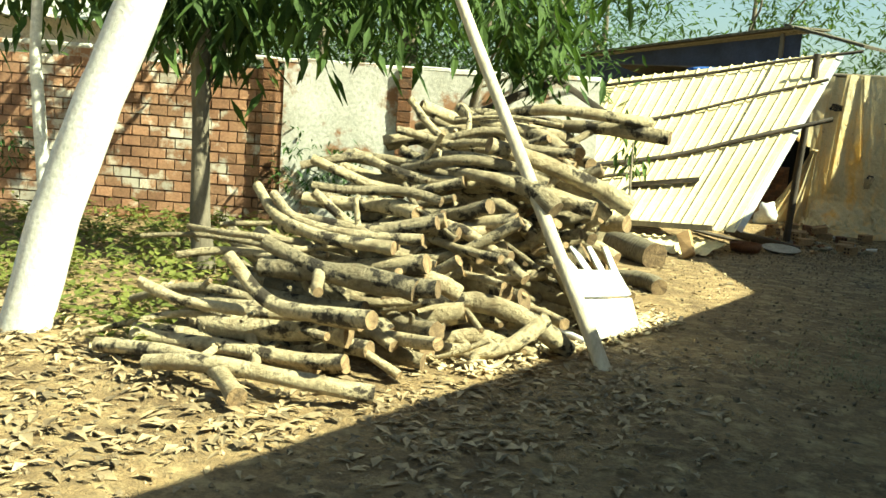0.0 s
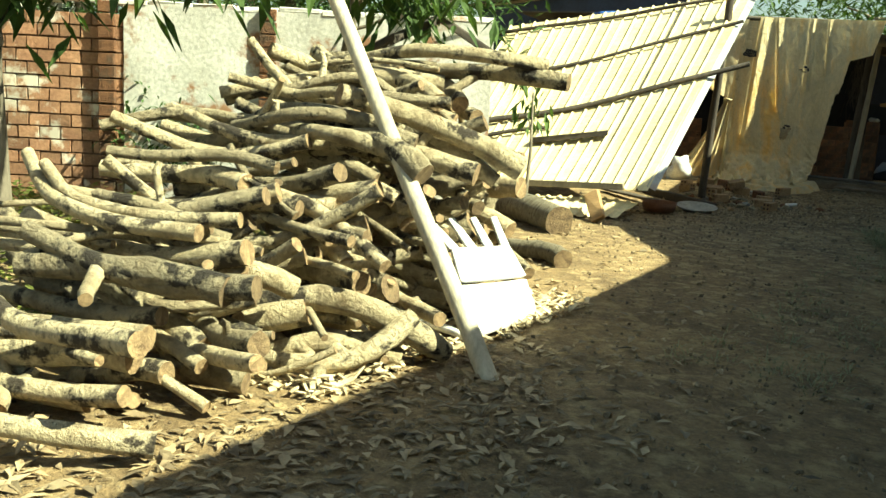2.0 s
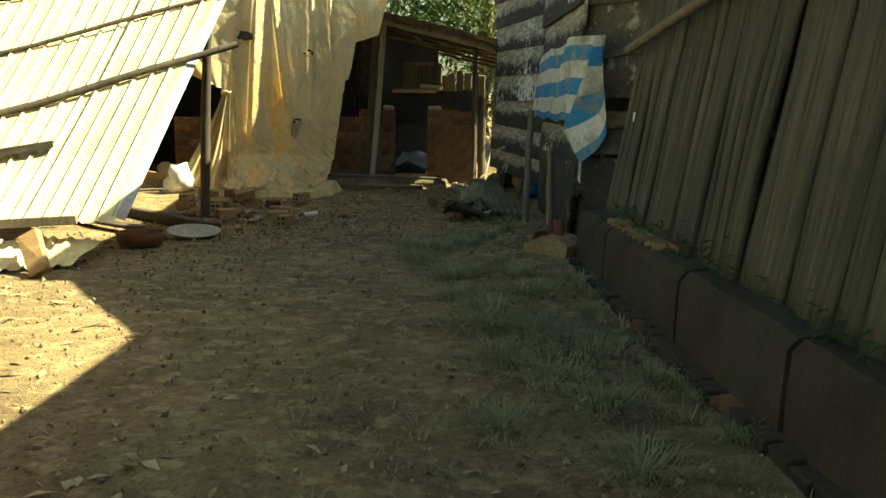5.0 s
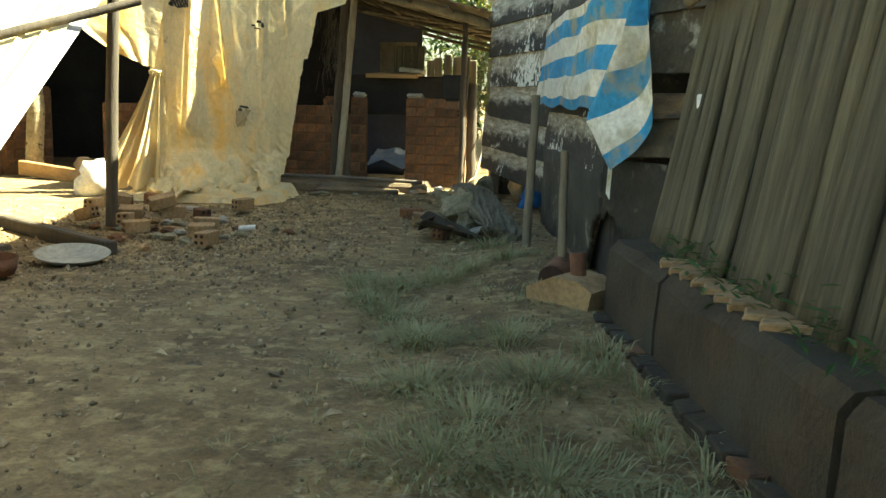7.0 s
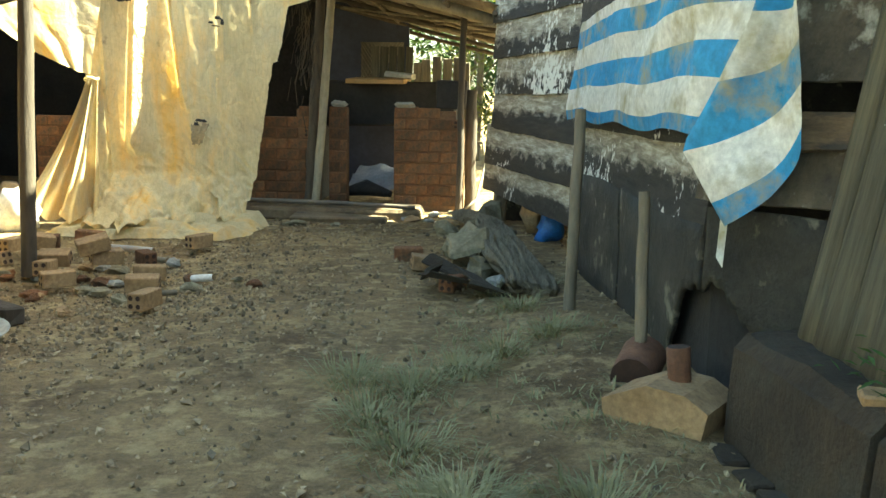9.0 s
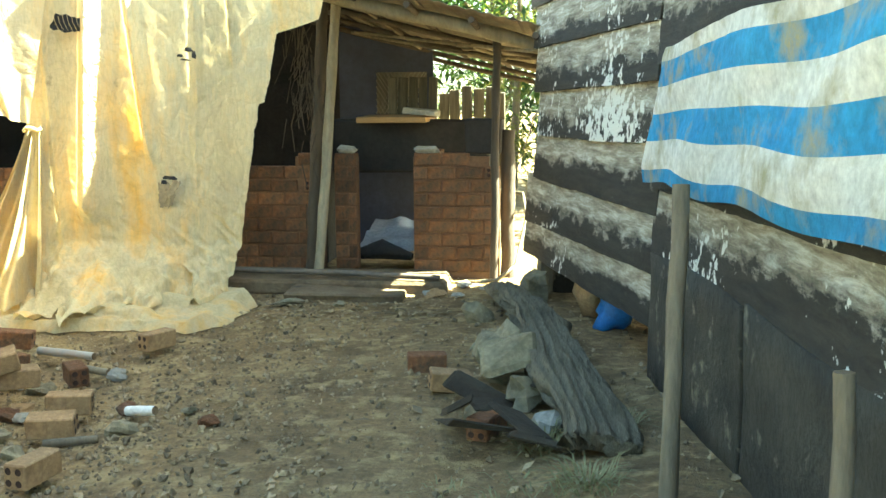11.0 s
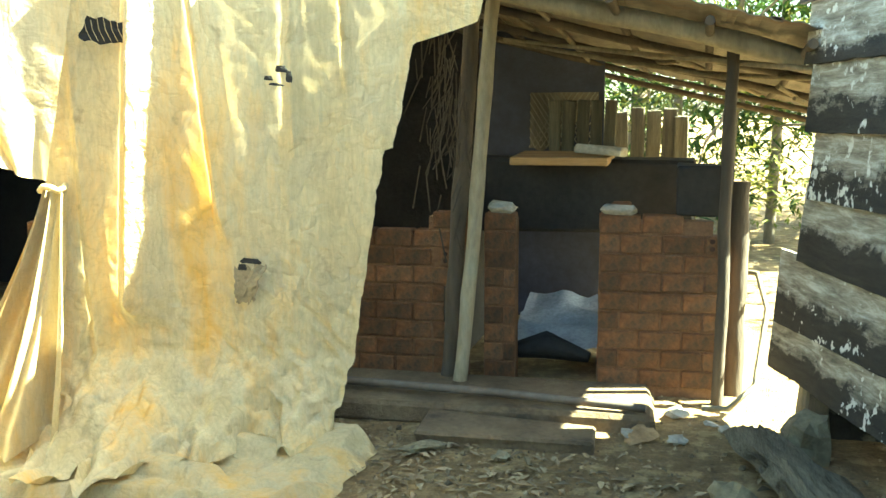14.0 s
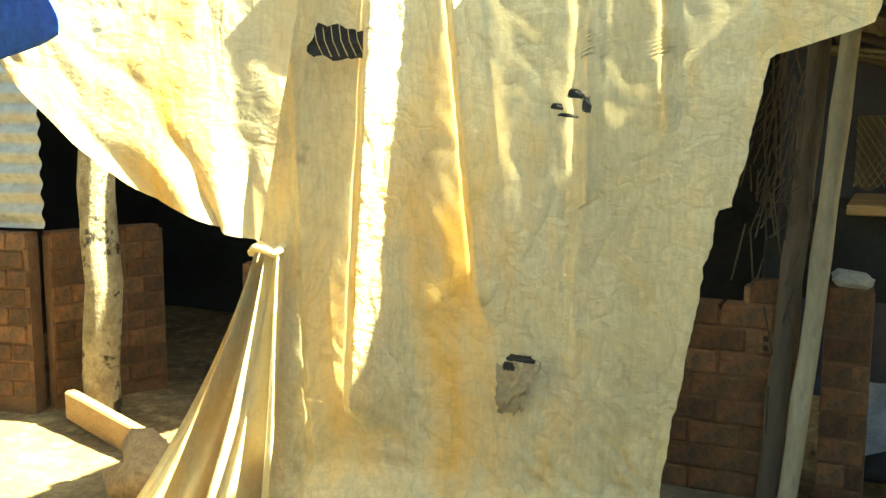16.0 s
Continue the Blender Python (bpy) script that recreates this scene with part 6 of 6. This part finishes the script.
def build_rubble():
    q = random.Random(77)
    # long slab of rotten wood leaning at the hut
    def plank(u, v):
        c = Vector((0.26, 8.75, 0.10)).lerp(Vector((0.80, 5.95, 0.10)), u)
        ends = 1 + 0.35 * noise.noise(Vector((u * 6, round(v) * 3.0, 5)))
        w = (0.095 + 0.045 * u) * ends * (v - 0.5) * 2
        side = Vector((0.96, 0.20, -0.18))
        h = 0.030 * math.cos((v - 0.5) * 2.6) - 0.05 * abs(noise.noise(Vector((u * 2.6, v * 6 + u, 1)))) - 0.030 * abs(noise.noise(Vector((u * 5, v * 17, 4)))) + 0.012 * noise.noise(Vector((u * 22, v * 9, 8)))
        return c + side * w + Vector((0, 0, h + 0.10 * math.sin(u * 3.14)))
    ob = thing("rotten_slab", Shape().grid(plank, 130, 40), M_ROTTEN, "long furrowed slab of grey rotten wood", "wood", smooth=True)
    thick(ob, 0.06, -1)
    for k, (x, y, r, mat, sq) in enumerate(((0.44, 8.72, 0.14, M_STONE, (1, 0.8, 1.0)), (0.15, 8.12, 0.10, M_STONE, (1, 0.7, 0.7)), (0.30, 7.55, 0.10, M_STONE, (1, 0.9, 0.6)), (0.33, 7.2, 0.13, M_STONE, (1, 0.9, 0.7)), (0.42, 6.95, 0.17, M_STONE, (1.1, 0.7, 0.9)), (0.24, 7.5, 0.07, M_STONE, (1, 1, 0.6)), (0.52, 6.6, 0.12, M_STONE, (1, 0.8, 0.7)), (0.62, 6.3, 0.10, M_CEMENT, (1.3, 0.8, 0.5)), (0.86, 8.5, 0.13, M_STONE, (1, 0.9, 0.8)), (-1.07, 6.22, 0.06, M_STONE, (1.2, 1, 0.6)), (-1.35, 5.95, 0.05, M_STONE, (1, 1, 0.6)), (0.36, 6.35, 0.09, M_STONE, (1.2, 1, 0.5)), (-1.1, 8.5, 0.07, M_STONE, (1.4, 1, 0.4)), (-0.75, 8.45, 0.04, M_STONE, (1, 1, 0.6)))):
        thing("stone", rock(r, k + 3, sq), mat, "angular grey-brown field stone by the hut", "stone", group="stones", at=pose(x, y, ground_z(x, y) + r * sq[2] * 0.6, q.uniform(-20, 20), q.uniform(-20, 20), q.uniform(0, 360)))
    s = Shape().box((0.24, 0.18, 0.06), None, 0.018, 0.025, rng=q)
    thing("pale_slab", s, M_STONE, "broken pale cement slab tipped on the rubble", "slab", at=pose(0.42, 6.72, 0.17, 35, -12, 20))
    for k in range(7):
        s = Shape().box((q.uniform(0.1, 0.3), q.uniform(0.06, 0.16), 0.025), None, 0.005, 0.012, rng=q)
        thing("slate_piece", s, M_CONCRETE, "dark broken sheet fragment in the rubble heap", "fragment", group="rubble fragments", at=pose(0.45 + q.uniform(-0.25, 0.2), 6.35 + q.uniform(-0.4, 0.4), 0.05 + q.uniform(0, 0.06), q.uniform(-25, 25), q.uniform(-25, 25), q.uniform(0, 180)))
    hollow_brick(pose(0.02, 7.05, 0.045, 0, 0, 12))
    hollow_brick(pose(0.17, 6.75, 0.05, 6, 8, 20), mat=M_CLAY)
    hollow_brick(pose(0.38, 6.22, 0.04, 0, 4, 70))
    # brick heap round the post
    for x, y, z, rx, ry, rz, mt in ((-1.45, 7.38, -0.02, 0, 0, 62, M_CLAY), (-1.30, 6.12, -0.05, 8, 0, 15, M_CLAY), (-1.36, 6.36, -0.04, 0, 2, 20, M_CLAY), (-1.68, 6.5, 0.02, 6, 4, 40, M_CLAY), (-1.72, 6.42, 0.10, 15, -12, 35, M_CLAY), (-1.07, 5.62, -0.02, 0, 0, 80, M_CLAY), (-1.85, 6.7, 0.02, 0, 10, 70, M_BRICK), (-2.0, 6.5, 0.0, 20, 0, 10, M_CLAY), (-1.95, 6.3, -0.02, 0, 5, 100, M_CLAY), (-2.15, 6.6, 0.08, 12, 10, 50, M_CLAY), (-1.55, 6.75, -0.03, 0, 0, 130, M_BRICK), (-2.25, 6.85, 0.03, 4, 0, 25, M_BRICK), (-2.3, 6.4, -0.01, 0, 14, 160, M_CLAY), (-1.8, 6.15, -0.05, 3, 0, 45, M_CLAY), (-2.5, 6.9, 0.0, 0, 0, 85, M_CLAY), (-2.1, 7.15, 0.02, 0, 6, 15, M_BRICK)):
        hollow_brick(pose(x, y, z + 0.05, rx, ry, rz), mat=mt)
    for k in range(26):
        x, y = q.gauss(-1.75, 0.4), q.gauss(6.45, 0.35)
        thing("brick_fragment", rock(q.uniform(0.025, 0.055), 200 + k, (1.3, 1, 0.6)), q.choice((M_STONE, M_CLAY, M_CEMENT, M_BRICK)), "small broken chip in the brick heap", "fragment", group="brick heap chips", at=pose(x, y, ground_z(x, y) + 0.02, 0, 0, q.uniform(0, 360)))
    for a, b, r, mat in (((-1.72, 7.0, -0.02), (-1.5, 6.95, -0.03), 0.018, M_BAMBOO), ((-1.12, 6.38, -0.02), (-0.98, 6.34, 0.0), 0.02, M_PLASTICWHITE), ((-2.0, 7.2, 0.0), (-1.66, 7.12, 0.0), 0.02, M_RUSTIRON), ((-1.28, 6.02, -0.04), (-1.1, 6.1, -0.04), 0.016, M_POLE)):
        thing("short_stick", Shape().tube([a, Vector(a).lerp(Vector(b), 0.5), b], [r, r * 1.05, r * 0.95], 8), [mat, M_CUT], "short round stick among the rubble", "stick", group="sticks", smooth=True)
    # sacks
    s = rock(0.17, 5, (1.0, 0.9, 1.1))
    thing("white_sack", s, M_PLASTICWHITE, "crumpled white plastic sack by the post", "sack", smooth=True, at=pose(-2.95, 7.75, 0.14))
    s = rock(0.13, 9, (0.9, 0.7, 1.0))
    thing("blue_bag", s, M_PLASTICBLUE, "bright blue plastic bag under the hut's edge", "bag", smooth=True, at=pose(0.90, 8.0, 0.10))
    s = rock(0.13, 14, (0.7, 0.7, 1.1))
    thing("clay_pot", s, M_CLAY, "pale brown clay pot under the hut's edge", "pot", smooth=True, at=pose(0.78, 8.25, 0.16))
    s = rock(0.18, 24, (1.2, 0.9, 0.8))
    thing("grain_sack", s, M_CLAY, "brown woven sack slumped at the doorway", "sack", smooth=True, at=pose(-3.35, 8.45, 0.12))
    # short post at the hut's corner
    s = Shape().box((0.10, 0.12, 0.55), pose(0.50, 9.0, 0.22, 0, 4, 10), 0.01, 0.01, rng=q)
    thing("corner_post", s, M_POLE, "squared grey post under the hut's corner", "post")
    # pan, plate, beam and boards beside the path
    base = holder("enamel_plate", "shallow pale enamel plate lying on the ground", "plate", at=pose(-1.62, 4.95, -0.02, 5, 4, 0))
    n = 24
    prof = [(0.0, 0.01), (0.16, 0.012), (0.20, 0.04), (0.215, 0.043), (0.20, 0.03), (0.15, 0.0), (0.0, 0.0)]
    s = Shape().add([(r * math.cos(6.2832 * k / n), r * math.sin(6.2832 * k / n), z) for r, z in prof for k in range(n)], [(i * n + k, i * n + (k + 1) % n, (i + 1) * n + (k + 1) % n, (i + 1) * n + k) for i in range(6) for k in range(n)])
    part("dish", s, M_CEMENT, base, smooth=True)
    base = holder("rusty_pan", "rusty brown cooking pan standing on the ground", "pan", at=pose(-1.78, 4.35, 0.0))
    prof = [(0.0, 0.0), (0.15, 0.0), (0.165, 0.09), (0.172, 0.092), (0.158, 0.02), (0.0, 0.015)]
    s = Shape().add([(r * math.cos(6.2832 * k / n), r * math.sin(6.2832 * k / n), z) for r, z in prof for k in range(n)], [(i * n + k, i * n + (k + 1) % n, (i + 1) * n + (k + 1) % n, (i + 1) * n + k) for i in range(5) for k in range(n)])
    part("vessel", s, M_RUST, base, smooth=True)
    s = Shape().box((1.35, 0.10, 0.09), along((-2.75, 6.05, 0.02), (-1.50, 5.30, -0.02)) @ pose(0.67, 0, 0), 0.01, 0.012, rng=q)
    thing("dark_beam", s, M_DARKPOLE, "dark squared beam lying on the ground", "beam")
    s = Shape().box((0.9, 0.12, 0.03), along((-2.9, 5.4, 0.03), (-2.05, 5.0, 0.01)) @ pose(0.45, 0, 0), 0.006, 0.008, rng=q)
    thing("loose_board", s, M_DARKPOLE, "dark loose board lying on the ground", "board")
    s = Shape().box((0.36, 0.13, 0.05), along((-1.98, 3.25, 0.22), (-1.78, 3.02, 0.02)) @ pose(0.17, 0, 0, 40, 0, 0), 0.008, 0.01, rng=q)
    thing("red_board", s, M_PLANKORANGE, "short reddish board tilted by the iron sheet", "board")
    s = log_shape(0.125, 1.2, 901, 0.05, 0.1, False)[0]
    thing("split_trunk", s, [M_ROTTEN, M_CUT], "thick furrowed trunk piece on the sunlit ground", "log", smooth=True, at=pose(-1.72, 2.2, 0.11, 40, 2, -30))
    s = log_shape(0.07, 0.55, 902, 0.05, 0.1, False)[0]
    thing("short_log", s, [M_ROTTEN, M_CUT], "short split log lying in the sun", "log", smooth=True, at=pose(-1.0, 0.95, 0.06, 0, 0, -15))
    for a, b in (((-2.6, 0.2, 1.15), (-2.3, 1.25, 1.62)), ((-2.3, 1.2, 1.62), (-1.65, 1.5, 1.2)), ((-2.75, 0.1, 1.05), (-2.35, 0.75, 1.45))):
        s = Shape().box(((Vector(b) - Vector(a)).length, 0.09, 0.05), along(a, b) @ pose((Vector(b) - Vector(a)).length / 2, 0, 0), 0.006, 0.008, rng=q)
        thing("dark_board", s, M_DARKPOLE, "dark board leaning behind the firewood pile", "board", group="boards behind the firewood")


def build_chair():
    base = holder("white_chair", "toppled white plastic chair lying against the firewood", "chair")
    A, B, C, D = Vector((-0.40, -1.03, 0.03)), Vector((-0.45, -0.34, 0.01)), Vector((-0.46, -0.47, 0.22)), Vector((-0.49, -1.0, 0.26))
    E, F = Vector((-0.62, -0.90, 0.40)), Vector((-0.60, -0.42, 0.36))

    def panel(a, b, c, d):
        return Shape().grid(lambda u, v: a.lerp(b, u).lerp(d.lerp(c, u), v) + Vector((0.012 * math.sin(u * 3.14), 0, 0)), 8, 5)
    ob = part("seat", panel(A, B, C, D), M_PLASTICWHITE, base, smooth=True)
    thick(ob, 0.02)
    ob = part("backrest", panel(D + Vector((0, 0, 0.015)), C + Vector((0, 0, 0.015)), F, E), M_PLASTICWHITE, base, smooth=True)
    thick(ob, 0.02)
    for k in range(4):
        a = E.lerp(F, 0.04 + 0.30 * k)
        b = a + Vector((-0.12, 0.04 * (k - 1.5), 0.13))
        side = Vector((0, 0.028, 0))
        ob = part("slat", Shape().grid(lambda u, v, a=a, b=b: a.lerp(b, v) + side * (u - 0.5) * 2 * (1.2 - 0.4 * v), 2, 4), M_PLASTICWHITE, base, smooth=True)
        thick(ob, 0.016)
    for a in (A, B):
        part("leg", Shape().tube([a, a + Vector((-0.10, 0.0, 0.02)), a + Vector((-0.30, 0.02, 0.02))], [0.02, 0.022, 0.018], 8), M_PLASTICWHITE, base, smooth=True)


def build_kitchen_clutter():
    q = random.Random(90)
    # wire mesh panel and sacking at the back
    base = holder("wire_mesh", "pale wire mesh screen hung at the back of kitchen", "mesh", at=pose(-1.05, 11.0, 1.17) @ Matrix.Diagonal((0.8, 1, 0.85, 1)))
    for k in range(13):
        t = k / 12 * 0.55
        part("wire", Shape().tube([(t, 0, 0), (min(t + 0.3, 0.55), 0.0, 0.42 * min(1, (0.55 - t) / 0.3 + 0.05))], [0.004] * 2, 4), M_BAMBOO, base)
        part("wire", Shape().tube([(t, 0.006, 0), (max(t - 0.3, 0.0), 0.006, 0.42 * min(1, t / 0.3 + 0.05))], [0.004] * 2, 4), M_BAMBOO, base)
    s = Shape().grid(lambda u, v: (u * 0.55, 0.03 + 0.02 * math.sin(u * 9), 0.42 - (1 - v) * (0.30 + 0.14 * math.sin(u * 4 + 1.0) + 0.05 * noise.noise(Vector((u * 9, 1, 1))))), 20, 6)
    part("sacking", s, M_POLE, base)
    for k in range(5):
        s = Shape().box((0.07, 0.02, 0.34), pose(-0.85 + k * 0.085, 10.74, 1.30, 0, q.uniform(-3, 3), 0), 0.004, 0.006, rng=q)
        thing("kitchen_board", s, M_OLDWOOD, "short upright grey board standing on the hearth hood", "board", group="boards behind the kitchen")
    s = Shape().box((0.26, 0.2, 0.24), pose(0.03, 9.62, 1.02), 0.01, 0.008, rng=q)
    thing("dark_box", s, M_SOOT_SHADE, "dark square box standing on the brickwork", "box")
    s = Shape().box((0.28, 0.12, 0.05), pose(-0.52, 10.2, 1.185, 0, 6, -10), 0.01, 0.01, rng=q)
    thing("white_block", s, M_CEMENT, "whitish block on the hearth shelf", "block")
    s = Shape().tube([(0.02, 9.85, 0.62), (0.30, 9.7, 0.60), (0.34, 9.55, 0.45), (0.28, 9.3, 0.14), (0.16, 9.2, 0.05), (0.05, 9.25, 0.03)], [0.014] * 6, 7)
    thing("hose", s, M_BAMBOO, "pale hose curling beside the brick wall", "hose", smooth=True)
    s = Shape().box((0.75, 0.28, 0.06), pose(-0.78, 8.72, 0.02, 0, 1, 2), 0.012, 0.014, rng=q)
    thing("step_slab", s, M_EARTH, "worn brown slab laid as a doorstep", "step")
    for k in range(9):
        x, y = q.uniform(-0.4, 0.2), q.uniform(8.8, 9.3)
        thing("brick_bit", rock(q.uniform(0.03, 0.07), 300 + k, (1.4, 1, 0.4)), q.choice((M_CEMENT, M_CLAY)), "flat rubble bit in the patch of sun", "fragment", group="rubble in the sun", at=pose(x, y, ground_z(x, y) + 0.02, 0, 0, q.uniform(0, 360)))
    s = Shape()
    for _ in range(110):
        p = Vector((-1.18 + q.gauss(0, 0.06), 9.3 + q.gauss(0, 0.1), 1.45 + q.gauss(0, 0.22)))
        d = Vector((q.uniform(-0.3, 0.1), q.uniform(-0.1, 0.1), -q.uniform(0.2, 1))).normalized() * q.uniform(0.08, 0.22)
        w = Vector((0.003, 0.002, 0))
        s.add([p - w, p + w, p + d + w, p + d - w], [(0, 1, 2, 3)])
    thing("dry_thatch", s, M_DARKPOLE, "ragged dry thatch hanging beside the post", "thatch", kind="stuff")


build_banner()
build_cup()
build_clay_mould()
build_rubble()
build_chair()
build_kitchen_clutter()


# ---- neighbour's house beyond the yard wall ----
house = holder("neighbour_house", "low cream-walled house with a tin roof beyond the wall", "house")
m, ln = wall_plane((-13.5, -2.6), (-8.6, 1.3))
part("wall", Shape().box((ln, 3.0, 2.15), m @ pose(ln / 2, 1.7, 1.05), 0.02), M_WHITEWASH, house)
ob = part("roof", Shape().grid(lambda u, v: m @ Vector((-0.4 + u * (ln + 0.8), -0.3 + v * 2.2, 2.1 + v * 0.8 + 0.02 * math.sin(u * 160))), 200, 3), M_RUSTIRON, house)
thick(ob, 0.01)
